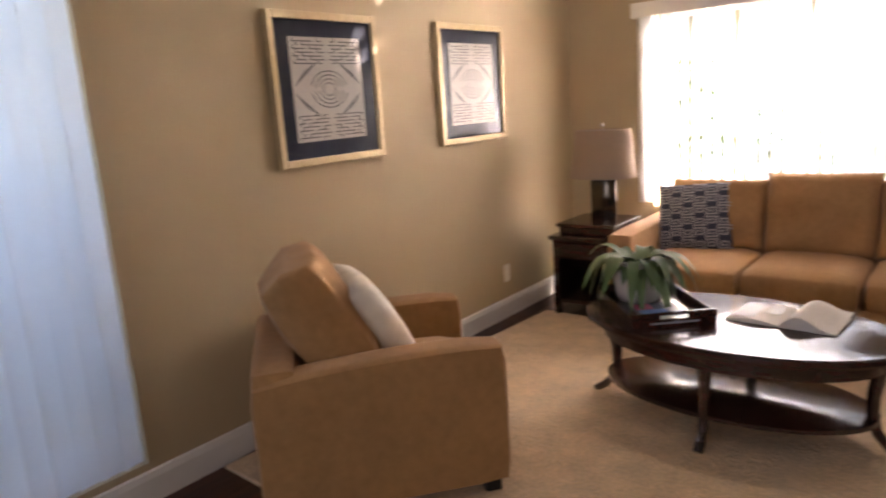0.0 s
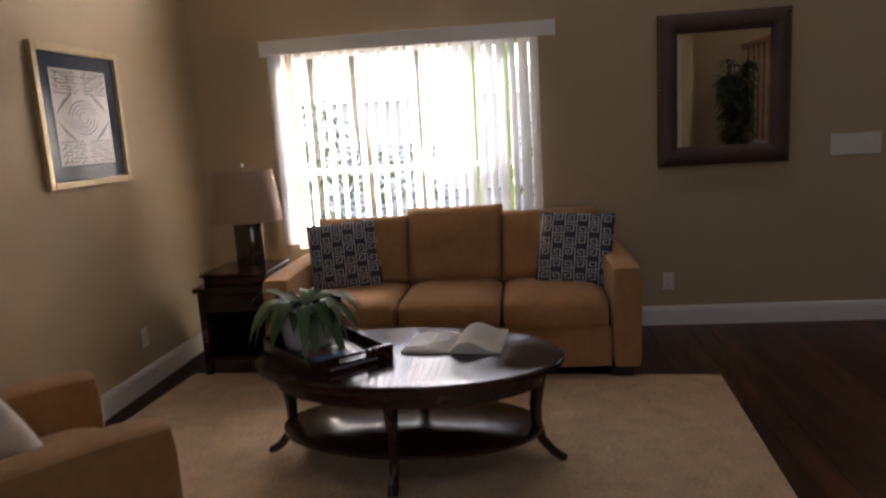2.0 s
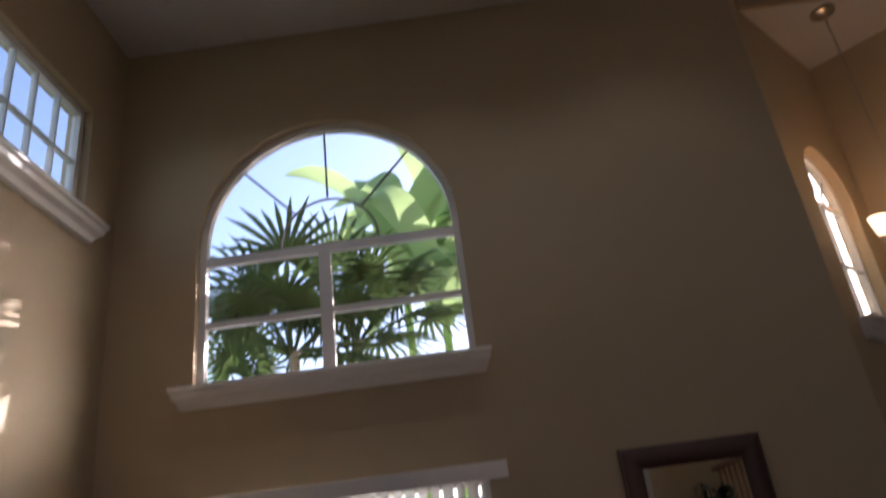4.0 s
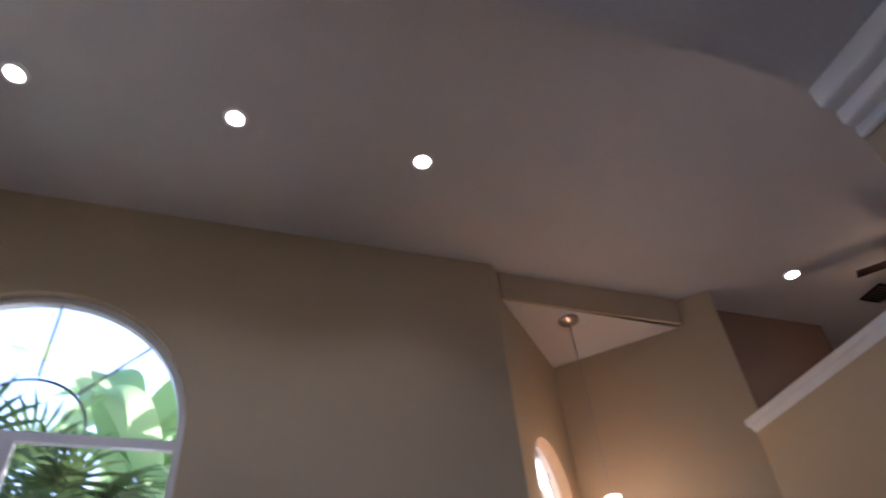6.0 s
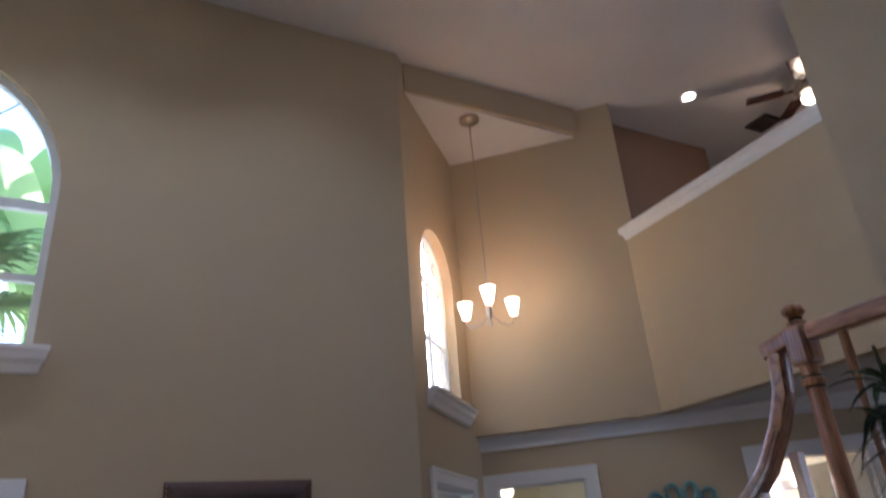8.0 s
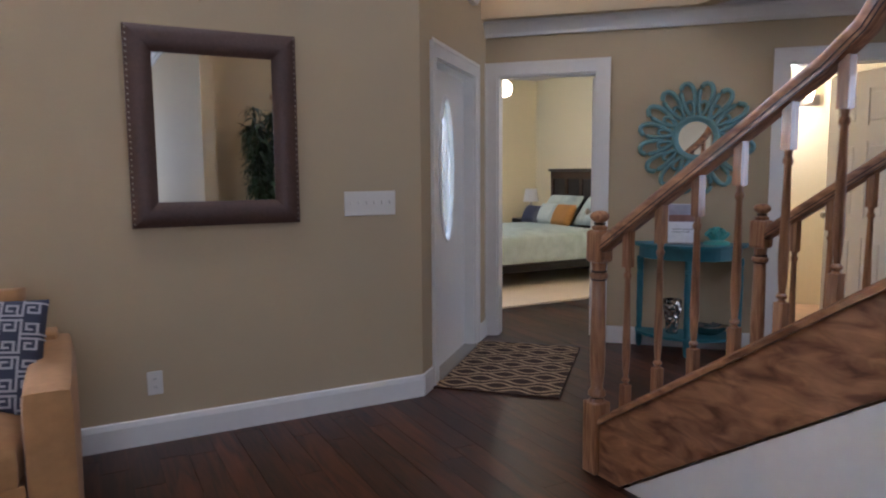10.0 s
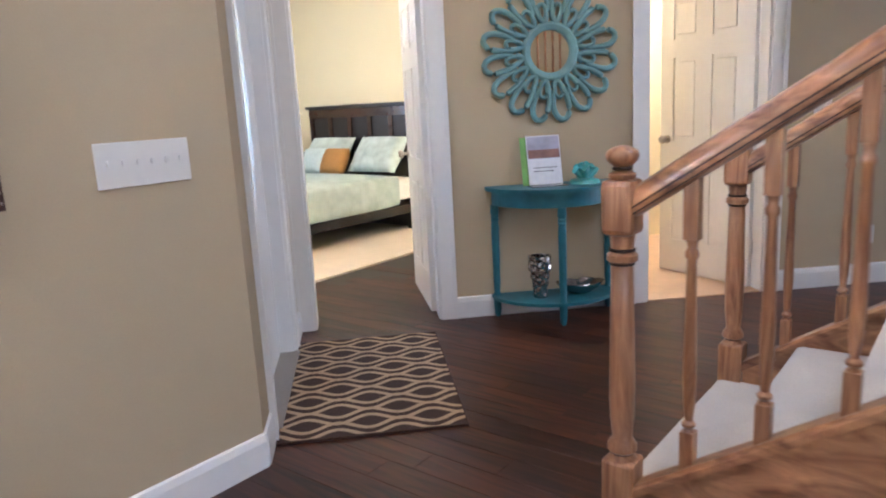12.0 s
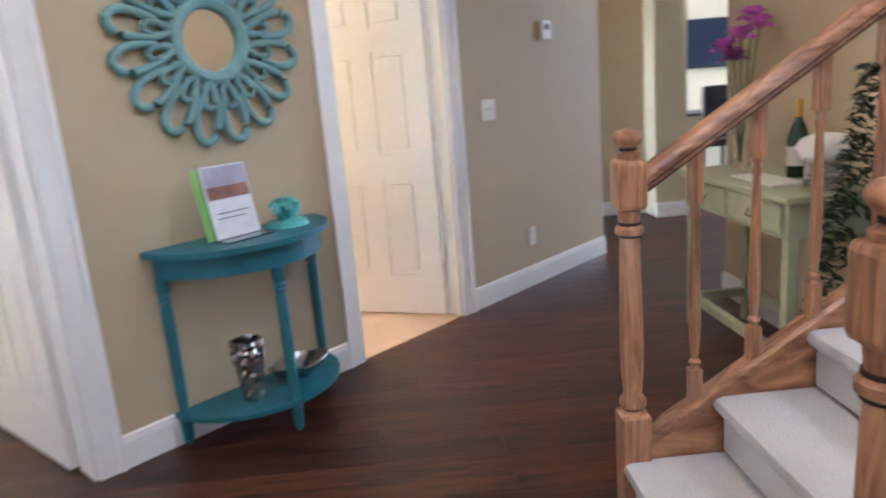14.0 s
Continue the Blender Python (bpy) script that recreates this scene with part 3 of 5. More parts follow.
sill("trim_high_sill", LEFT, -2.34, -0.26, 3.76)
window_frame("window_4", "white framed tall side window", LEFT, -5.0, -3.62, 0.16, 2.5, 0, [(-4.33, -4.29, 0.2, 2.46)], (0.10, 0.16))
window_frame("window_5", "white arched window over the entrance", DOORW, 0.30, 1.12, 2.62, 4.02, 0.41, [vband(0.71, 2.66, 3.58, 0.02), (0.34, 1.08, 3.58, 3.61), (0.34, 1.08, 3.1, 3.12)], (0.08, 0.13), True)
sill("trim_entrance_sill", DOORW, 0.19, 1.25, 2.62, 0.1)


def blinds(name, label, m, u0, u1, z0, z1, count, turn, valance=True, stack=0):
    b = empty(name, label, "vertical blinds")
    rnd = random.Random(7)
    if valance:
        part("valance", boxed(u0 - 0.1, u1 + 0.1, -0.12, -0.105, z1 - 0.02, z1 + 0.075, m=m), TRIM, b, bevel=0.004)
        part("valance_return", boxed(u0 - 0.1, u0 - 0.088, -0.105, -0.002, z1 - 0.02, z1 + 0.075, m=m), TRIM, b)
        part("valance_return", boxed(u1 + 0.088, u1 + 0.1, -0.105, -0.002, z1 - 0.02, z1 + 0.075, m=m), TRIM, b)
    part("head_rail", boxed(u0 - 0.06, u1 + 0.06, -0.075, -0.035, z1 + 0.0, z1 + 0.03, m=m), TRIM, b)
    me = None
    spots = [u0 + (u1 - u0) * (i + 0.5) / count for i in range(count)]
    spots += [u0 - 0.05 + 0.014 * i for i in range(stack)]
    for i, u in enumerate(spots):
        if me is None:
            bm = bmesh.new()
            n = 4
            cols = [[bm.verts.new((-0.0445 + 0.089 * k / n, 0.006 * (1 - (2 * k / n - 1) ** 2), z)) for k in range(n + 1)] for z in (z0, (z0 + z1) / 2, z1)]
            for a, c in zip(cols, cols[1:]):
                for k in range(n):
                    bm.faces.new((a[k], a[k + 1], c[k + 1], c[k]))
            me = bpy.data.meshes.new("slat")
            bm.to_mesh(me)
            bm.free()
            me.materials.append(VINYL)
            me.shade_smooth()
        ob = new("slat", me)
        ob.parent = b
        a = turn + rnd.uniform(-9, 9) if i < count else 82
        ob.matrix_basis = m @ pose(u, -0.056, 0, 0, 0, a)
    return b


blinds("vertical_blinds", "white vertical blinds half open over the window", BACK, 1.26, 2.98, 0.66, 1.94, 24, -52, True, 5)
blinds("vertical_blinds", "bluish white vertical blinds drawn shut", LEFT, -5.0, -3.66, 0.2, 2.48, 17, 12)


def wall_plate(name, label, m, u, z, w, h, toggles=0, sockets=False, group=""):
    p = empty(name, label, "wall plate", m @ pose(u, 0, z), group=group)
    part("plate", boxed(-w / 2, w / 2, -0.006, -0.0005, -h / 2, h / 2), PLASTIC, p, bevel=0.002)
    for i in range(toggles):
        x = (i - (toggles - 1) / 2) * 0.046
        part("toggle", boxed(x - 0.005, x + 0.005, -0.017, -0.006, -0.004, 0.014), PLASTIC, p, bevel=0.002)
    if sockets:
        for s in (-0.02, 0.02):
            part("socket", boxed(-0.016, 0.016, -0.008, -0.006, s - 0.013, s + 0.013), PLASTIC, p, bevel=0.001)
            part("slot", boxed(-0.007, -0.005, -0.0085, -0.008, s - 0.005, s + 0.005), BLACK, p)
            part("slot", boxed(0.005, 0.007, -0.0085, -0.008, s - 0.005, s + 0.005), BLACK, p)
    return p


wall_plate("switch_plate", "white six toggle switch plate on the tan wall", BACK, 4.918, 1.142, 0.30, 0.132, 6)
wall_plate("outlet", "white double outlet low on the wall", BACK, 3.775, 0.30, 0.07, 0.115, 0, True, "wall outlets")
wall_plate("outlet", "white double outlet low on the wall", LEFT, -1.0, 0.30, 0.07, 0.115, 0, True, "wall outlets")
wall_plate("outlet", "white double outlet low on the wall", LW, 3.625, 0.32, 0.07, 0.115, 0, True, "wall outlets")
wall_plate("light_switch", "white double rocker switch plate", LW, 3.26, 1.14, 0.115, 0.115, 2)
th = empty("thermostat", "white thermostat with small grey screen", "thermostat", LW @ pose(3.86, 0, 1.58))
part("case", boxed(-0.045, 0.045, -0.025, -0.0005, -0.055, 0.055), PLASTIC, th, bevel=0.004)
part("screen", boxed(-0.022, 0.022, -0.0275, -0.0252, 0.0, 0.035), INK, th)

# ---- framed things on walls ----


def ribbon(bm, pts, wide, at, step=0.35):
    """A flat mitred strip along a polyline in pattern space, lifted by at()."""
    pts = [Vector(p) for p in pts]
    if len(pts) < 2:
        return
    dirs = [(q - p).normalized() for p, q in zip(pts, pts[1:])]
    pts[0] = pts[0] - dirs[0] * wide
    pts[-1] = pts[-1] + dirs[-1] * wide
    last = None
    for k, p in enumerate(pts):
        d0, d1 = dirs[max(0, k - 1)], dirs[min(k, len(dirs) - 1)]
        s = Vector((-d0.y - d1.y, d0.x + d1.x)) * (wide / max(0.3, 1 + d0.dot(d1)))
        ends = (p + s, p - s)
        if last:
            n = max(1, int((p - pts[k - 1]).length / step))
            old = None
            for i in range(n + 1):
                now = [bm.verts.new(at(last[0].lerp(ends[0], i / n))), bm.verts.new(at(last[1].lerp(ends[1], i / n)))]
                if old:
                    bm.faces.new((old[0], old[1], now[1], now[0]))
                old = now
        last = ends


def picture(m, label):
    p = empty("framed_picture", label, "picture", m, "framed maze prints")
    w, h, f = 0.69, 0.69, 0.035
    bm = bmesh.new()
    for a, b, c, d in ((-w / 2, -w / 2 + f, -h / 2, h / 2), (w / 2 - f, w / 2, -h / 2, h / 2), (-w / 2 + f, w / 2 - f, -h / 2, -h / 2 + f), (-w / 2 + f, w / 2 - f, h / 2 - f, h / 2)):
        box(bm, a, b, -0.03, -0.001, c, d)
    part("frame", bm, GOLDF, p, bevel=0.004)
    part("mat_board", boxed(-w / 2 + f, w / 2 - f, -0.012, -0.002, -h / 2 + f, h / 2 - f), NAVY, p)
    part("print", boxed(-0.225, 0.225, -0.014, -0.0122, -0.235, 0.235), PAPER, p, "ivory print with a grey line maze")
    bm = bmesh.new()

    def bar(x0, x1, z0, z1):
        for s in (-1, 1):
            for t in (-1, 1):
                xs, zs = sorted((s * x0, s * x1)), sorted((t * z0, t * z1))
                box(bm, xs[0], xs[1], -0.0150, -0.0141, zs[0], zs[1])

    def ring(rx, rz, a0, a1):
        for t in (-1, 1):
            pts = [(rx * math.cos(radians(a0 + (a1 - a0) * k / 14)), t * rz * math.sin(radians(a0 + (a1 - a0) * k / 14))) for k in range(15)]
            ribbon(bm, pts, 0.0028, lambda c: Vector((c.x, -0.0146, c.y)), 0.02)

    # an eye at the middle, chevrons beside it, stepped bars above and below
    for rx, rz, a0, a1 in ((0.035, 0.03, 0, 180), (0.06, 0.048, 12, 168), (0.088, 0.066, 6, 174), (0.115, 0.084, 14, 166)):
        ring(rx, rz, a0, a1)
    for k in range(4):
        for sx in (-1, 1):
            for sz in (-1, 1):
                ribbon(bm, [(sx * (0.205 - 0.024 * k), sz * (0.02 + 0.018 * k)), (sx * (0.145 - 0.024 * k), sz * (0.085 + 0.012 * k))], 0.0028, lambda c: Vector((c.x, -0.0149, c.y)), 0.05)
    for i in range(7):
        z = 0.115 + i * 0.0165
        cut = 0.03 + 0.045 * (i % 3)
        bar(0.012 if i % 2 else 0.03, cut + 0.03, z, z + 0.0055)
        bar(cut + 0.05, 0.205 - 0.02 * (i % 2), z, z + 0.0055)
        bar(0.205 - 0.02 * (i % 2) - 0.0055, 0.205 - 0.02 * (i % 2), z + 0.0055, z + 0.0165)
        bar(cut + 0.0245, cut + 0.03, z + 0.0055, z + 0.0165)
    part("maze_lines", bm, INK, p)
    part("glazing", boxed(-w / 2 + f, w / 2 - f, -0.020, -0.0185, -h / 2 + f, h / 2 - f), GLAZING, p).visible_shadow = False
    return p


picture(LEFT @ pose(-1.29, 0, 1.548), "navy matted maze print in pale gold frame")
picture(LEFT @ pose(-2.475, 0, 1.548), "navy matted maze print in pale gold frame")

wm = empty("wall_mirror", "rectangular mirror in wide brown leather frame", "mirror", BACK @ pose(4.113, 0, 1.527))
w, h, f = 0.80, 0.94, 0.12
sec = [(0.0, 0.0), (0.0, 0.03), (0.02, 0.045), (0.07, 0.05), (0.105, 0.03), (0.12, 0.018), (0.12, 0.0)]
for side in range(4):
    bm = bmesh.new()
    cs = [(-w / 2, -h / 2), (w / 2, -h / 2), (w / 2, h / 2), (-w / 2, h / 2)]
    a, b = Vector(cs[side]), Vector(cs[(side + 1) % 4])
    rings = []
    for p, s in ((a, 1), (b, 1)):
        rings.append([bm.verts.new((p.x * (1 - 2 * d / w), -o - 0.001, p.y * (1 - 2 * d / h))) for d, o in sec])
    k = len(sec)
    for j in range(k):
        bm.faces.new((rings[0][j], rings[0][(j + 1) % k], rings[1][(j + 1) % k], rings[1][j]))
    bm.faces.new(rings[0][::-1])
    bm.faces.new(rings[1])
    part("frame_rail", bm, FRAMEW, wm, smooth=50)
part("mirror_glass", boxed(-w / 2 + f - 0.004, w / 2 - f + 0.004, -0.016, -0.012, -h / 2 + f - 0.004, h / 2 - f + 0.004), MIRROR, wm)
bm = bmesh.new()
for i in range(34):
    for j in range(2):
        lathe(bm, [(0.0065, 0), (0.005, 0.004), (0.001, 0.006)], 6, pose((j * 2 - 1) * (w / 2 - 0.012), -0.036, -h / 2 + 0.02 + i * (h - 0.04) / 33, 90))
tagged(part("nailheads", bm, NICKEL, wm, "row of small metal nailheads"), kind="stuff")

fm = empty("flower_mirror", "round mirror with aqua looped petal frame", "mirror", LW @ pose(1.55, 0, 1.537))
bm = bmesh.new()
lathe(bm, [(0.118, 0.002), (0.118, 0.03), (0.13, 0.04), (0.15, 0.042), (0.165, 0.03), (0.165, 0.002)], 48, pose(0, 0, 0, 90))
part("ring", bm, AQUA, fm, smooth=40)
bm = bmesh.new()
lathe(bm, [(0.119, 0.008), (0.119, 0.012)], 40, pose(0, 0, 0, 90))
part("mirror_glass", bm, MIRROR, fm)
for n, r0, r1, wd, tz in ((16, 0.165, 0.392, 0.060, 0.016), (16, 0.155, 0.262, 0.030, 0.022)):
    me, n_wide = None, wd > 0.05
    for i in range(n):
        if me is None:
            bm = bmesh.new()
            mid, hl = (r0 + r1) / 2, (r1 - r0) / 2
            pts = []
            for k in range(25):
                a = 2 * math.pi * k / 24
                rr = mid + hl * math.cos(a)
                wx = wd * math.sin(a) * (0.72 + 0.28 * math.cos(a))
                pts.append((wx, -tz, rr))
            tube(bm, pts, 0.0215 if n_wide else 0.016, 8, flat=0.8)
            ob = part("petal", bm, AQUA, fm, smooth=60)
            me = ob.data
        else:
            ob = new("petal", me)
            ob.parent = fm
        ob.matrix_basis = pose(0, 0, 0, 0, 360 / n * (i + (0.5 if r0 < 0.2 else 0)), 0)

# ---- living room furniture ----
tagged(part("area_rug", slab(bmesh.new(), 3.02, 2.5, 0.022, 0.008, pose(2.26, -2.17, 0, 0, 0, -3.5)), SHAG), "beige shag area rug under the table", "rug")


def pillow_point(a, b, w, d, h):
    f = (max(0, 1 - a * a) * max(0, 1 - b * b)) ** 0.275
    return Vector((a * w / 2 * 0.985, b * d / 2 * 0.985, 0.5 * h * f))


KEY = [(0, 0), (0, 6), (6, 6), (6, 1.5), (2, 1.5), (2, 4), (4, 4)]


KEYBLUE = material("dark_blue_grey_cotton", (0.05, 0.055, 0.085), 0.9, grain=120, amount=0.2, bump=0.2)
KEYGREY = material("pale_grey_thread", (0.42, 0.41, 0.43), 0.9, grain=120, amount=0.15, bump=0.2)


def key_pillow(m):
    p = empty("throw_pillow", "square pillow with blue grey key pattern on sofa", "pillow", m, "key pattern pillows")
    w = d = 0.44
    hh = 0.16
    bm = bmesh.new()
    pillow(bm, w, d, hh, None, 16)
    part("cover", bm, KEYBLUE, p, smooth=70)
    bm = bmesh.new()
    cells, span = 6, 8.0
    for i in range(cells):
        for j in range(cells):
            flip = (i + j) % 2

            def at(c):
                a = ((i * span + c.x + 1) / (cells * span)) * 1.9 - 0.95
                b = ((j * span + (c.y if not flip else 6 - c.y) + 1) / (cells * span)) * 1.9 - 0.95
                v = pillow_point(a, b, w, d, hh)
                v.z += 0.003
                return v

            def above(c):
                return at(c) + Vector((0, 0, 0.0006))

            ribbon(bm, KEY, 0.48, at, 1.0)
            ribbon(bm, [(6, 6), (8, 6)], 0.48, above, 1.0)
            ribbon(bm, [(0, 6), (0, 8)], 0.48, above, 1.0)
    part("key_pattern", bm, KEYGREY, p, "woven pale key pattern")
    return p


def sofa(m):
    s = empty("sofa", "camel suede three seat sofa under the window", "sofa", m)
    W, D = 2.07, 0.95  # local: front towards -y, origin at the middle of the back
    part("base", slab(bmesh.new(), W - 0.32, D - 0.14, 0.24, 0.02, pose(0, -D / 2 - 0.03, 0.07)), SUEDE, s, smooth=40)
    part("back_frame", slab(bmesh.new(), W - 0.1, 0.2, 0.60, 0.05, pose(0, -0.11, 0.07)), SUEDE, s, smooth=40)
    for sx in (-1, 1):
        part("arm", slab(bmesh.new(), 0.17, D, 0.56, 0.045, pose(sx * (W / 2 - 0.085), -D / 2, 0.07)), SUEDE, s, smooth=40)
        for y in (-0.1, -D + 0.1):
            part("foot", boxed(sx * (W / 2 - 0.11) - 0.06, sx * (W / 2 - 0.11) + 0.06, y - 0.05, y + 0.05, 0, 0.075), BLACK, s, bevel=0.006)
    for i in range(3):
        x = (i - 1) * 0.58
        part("seat_cushion", slab(bmesh.new(), 0.575, 0.72, 0.17, 0.05, pose(x, -0.585, 0.29), 0.018), SUEDE, s, smooth=50)
    for i, (tz, hh) in enumerate(((-16, 0.40), (-13, 0.44), (-17, 0.40))):
        bm = bmesh.new()
        pillow(bm, 0.60, hh + 0.05, 0.24, pose((i - 1) * 0.575, -0.30, 0.45 + hh / 2, 90 + tz), 16, 0.1, 0.32, 0.03, i * 7)
        part("back_cushion", bm, SUEDE, s, smooth=70)
    return s


SOFA = (2.41, -0.11)
sofa(pose(*SOFA, 0))
key_pillow(pose(1.735, -0.54, 0.645, 70, -4, 8))
key_pillow(pose(3.13, -0.58, 0.645, 68, 3, -10))


def armchair(m):
    """Front towards local -y, origin at the middle of the seat."""
    c = empty("armchair", "camel suede armchair by the wall", "armchair", m)
    W, D = 0.83, 0.90
    part("base", slab(bmesh.new(), W - 0.30, D - 0.08, 0.24, 0.02, pose(0, 0.02, 0.06)), SUEDE, c, smooth=40)
    part("back_frame", slab(bmesh.new(), W - 0.06, 0.17, 0.55, 0.04, pose(0, D / 2 - 0.085, 0.06)), SUEDE, c, smooth=40)
    for sx in (-1, 1):
        bm = bmesh.new()
        slab(bm, 0.165, D, 0.52, 0.04, pose(sx * (W / 2 - 0.083), 0, 0.06))
        for v in bm.verts:
            if v.co.z > 0.3:
                v.co.z += 0.05 * (0.25 - (v.co.y / D) ** 2) * 4 * 0.4 - 0.035 * (v.co.y / D)
        part("arm", bm, SUEDE, c, smooth=40)
        for y in (-0.38, 0.38):
            part("foot", boxed(sx * 0.35 - 0.03, sx * 0.35 + 0.03, y - 0.03, y + 0.03, 0, 0.065), BLACK, c, bevel=0.005)
    part("seat_cushion", slab(bmesh.new(), 0.48, 0.62, 0.17, 0.05, pose(0, -0.10, 0.28), 0.02), SUEDE, c, smooth=50)
    bm = bmesh.new()
    pillow(bm, 0.56, 0.54, 0.30, pose(0, 0.17, 0.67, 90 - 30), 20, 0.12, 0.3, 0.035, 3)
    part("back_cushion", bm, SUEDE, c, smooth=70)
    return c


CH = pose(1.225, -2.955, 0, 0, 0, 140)
armchair(CH)
SILK = material("ivory_embroidered_silk", (0.74, 0.68, 0.58), 0.6, grain=14, amount=0.2, bump=0.2, spot=9)
bm = bmesh.new()
pillow(bm, 0.44, 0.44, 0.16, None, 16, 0.25, 0.5)
tp = empty("throw_pillow", "ivory silk pillow with leafy embroidery on armchair", "pillow", CH @ pose(0.02, -0.035, 0.63, 90 - 30, 0, 6))
part("cover", bm, SILK, tp, smooth=70)
bm = bmesh.new()
rnd = random.Random(5)
for k in range(16):
    a, b, t = rnd.uniform(-0.7, 0.7), rnd.uniform(-0.7, 0.7), rnd.uniform(0, 6.3)
    pts = [(a + 0.13 * math.cos(t + u) * s, b + 0.05 * math.sin(u * 2 + t) + 0.1 * s) for s, u in ((0, 0), (0.5, 0.5), (1, 0.9))]
    ribbon(bm, pts, 0.02, lambda c: pillow_point(max(-0.95, min(0.95, c.x)), max(-0.95, min(0.95, c.y)), 0.44, 0.44, 0.16) + Vector((0, 0, 0.003)), 0.06)
tagged(part("embroidery", bm, material("ochre_thread", (0.4, 0.3, 0.16), 0.7), tp), kind="stuff")


def coffee_table(m):
    t = empty("coffee_table", "oval espresso coffee table with splayed legs", "coffee table", m)
    bm = bmesh.new()
    lathe(bm, [(0.95, 0.405), (0.955, 0.42), (1.0, 0.425), (1.0, 0.444), (0.985, 0.45)], 64, None, 0.65, 0.385)
    part("tabletop", bm, ESPRESSO, t, smooth=35)
    bm = bmesh.new()
    lathe(bm, [(0.87, 0.345), (0.87, 0.405)], 64, None, 0.65, 0.385)
    part("apron", bm, ESPRESSO, t, smooth=35)
    bm = bmesh.new()
    lathe(bm, [(0.97, 0.125), (1.0, 0.13), (1.0, 0.147), (0.98, 0.15)], 56, None, 0.555, 0.31)
    part("shelf", bm, ESPRESSO, t, smooth=35)
    for i in range(4):
        a = math.pi / 2 * i
        rx = 0.63 if i % 2 == 0 else 0.345
        prof = [(0.88, 0.40), (0.86, 0.33), (0.84, 0.24), (0.84, 0.16), (0.87, 0.09), (0.94, 0.035), (1.02, 0.002)]
        size = [0.036, 0.034, 0.030, 0.027, 0.024, 0.022, 0.021]
        bm = bmesh.new()
        pts = [((rx * k - (0.0 if i % 2 == 0 else 0.02)) * math.cos(a), (rx * k) * math.sin(a), z) for k, z in prof]
        tube(bm, pts, size, 8, None, 0.85)
        part("leg", bm, ESPRESSO, t, smooth=50)
    return t


TAB = pose(2.33, -1.92, 0.022, 0, 0, -4)
coffee_table(TAB)
TZ = 0.473
tr = empty("serving_tray", "dark wooden tray with handles on the coffee table", "tray", pose(1.985, -1.90, TZ, 0, 0, -49))
part("bottom", boxed(-0.24, 0.24, -0.17, 0.17, 0, 0.012), ESPRESSO, tr)
for a in ((-0.24, 0.24, -0.182, -0.17), (-0.24, 0.24, 0.17, 0.182)):
    part("side", boxed(*a, 0, 0.05), ESPRESSO, tr, bevel=0.003)
for s in (-1, 1):
    bm = bmesh.new()
    x0, x1 = sorted((s * 0.24, s * 0.252))
    box(bm, x0, x1, -0.182, 0.182, 0, 0.03)
    box(bm, x0, x1, -0.182, -0.06, 0.03, 0.06)
    box(bm, x0, x1, 0.06, 0.182, 0.03, 0.06)
    box(bm, x0, x1, -0.06, 0.06, 0.05, 0.06)
    part("end_handle", bm, ESPRESSO, tr)


def magazine(name, label, m, color, strips):
    g = empty(name, label, "magazine", m)
    part("cover", boxed(-0.14, 0.14, -0.105, 0.105, 0, 0.008), material(name + "_cover", color, 0.25, amount=0.1), g)
    for x0, x1, y0, y1, c in strips:
        part("printed_area", boxed(x0, x1, y0, y1, 0.0082, 0.0092), material("print_ink", c, 0.3), g)
    return g


magazine("magazine", "glossy brochure with pink and blue cover in tray", pose(2.06, -1.985, TZ + 0.0125, 0, 0, -49), (0.16, 0.2, 0.24), [(-0.13, -0.05, -0.095, -0.02, (0.45, 0.03, 0.12)), (-0.04, 0.05, -0.09, 0.02, (0.05, 0.16, 0.4)), (0.06, 0.13, -0.08, 0.09, (0.3, 0.38, 0.36)), (-0.12, 0.03, 0.03, 0.095, (0.2, 0.26, 0.24))])
pp = empty("potted_plant", "white pot with drooping green leaves on the table", "plant", pose(1.875, -1.80, TZ + 0.0125) @ Matrix.Scale(1.25, 4))
bm = bmesh.new()
lathe(bm, [(0.075, 0), (0.08, 0.01), (0.098, 0.15), (0.098, 0.155), (0.088, 0.155), (0.086, 0.13)], 28)
part("pot", bm, WHITEPOT, pp, smooth=40)
bm = bmesh.new()
lathe(bm, [(0.01, 0.128), (0.084, 0.129), (0.084, 0.133)], 16)
part("soil", bm, BLACK, pp)
rnd = random.Random(11)


def blade(bm, base, az, length, width, lift, droop, n=7, fold=0.3):
    """One long arching leaf."""
    c, s = math.cos(az), math.sin(az)
    last = None
    for k in range(n + 1):
        t = k / n
        r, z = length * t * (1 - 0.15 * droop * t), lift * length * t - droop * length * t * t
        wd = width * math.sin(math.pi * (0.12 + 0.88 * t)) ** 0.8 * (1 if t < 1 else 0.05)
        mid = Vector(base) + Vector((c * r, s * r, z))
        a = Vector((-s, c, 0)) * wd
        now = [bm.verts.new(mid + a + Vector((0, 0, wd * fold))), bm.verts.new(mid), bm.verts.new(mid - a + Vector((0, 0, wd * fold)))]
        if last:
            bm.faces.new((last[0], last[1], now[1], now[0]))
            bm.faces.new((last[1], last[2], now[2], now[1]))
        last = now


for k in range(46):
    bm = bmesh.new()
    az = rnd.uniform(0, 6.283)
    blade(bm, (0.03 * math.cos(az), 0.03 * math.sin(az), 0.13), az, rnd.uniform(0.13, 0.24), rnd.uniform(0.018, 0.03), rnd.uniform(0.45, 1.1), rnd.uniform(1.0, 1.6))
    part("leaf", bm, FERN, pp, smooth=80)

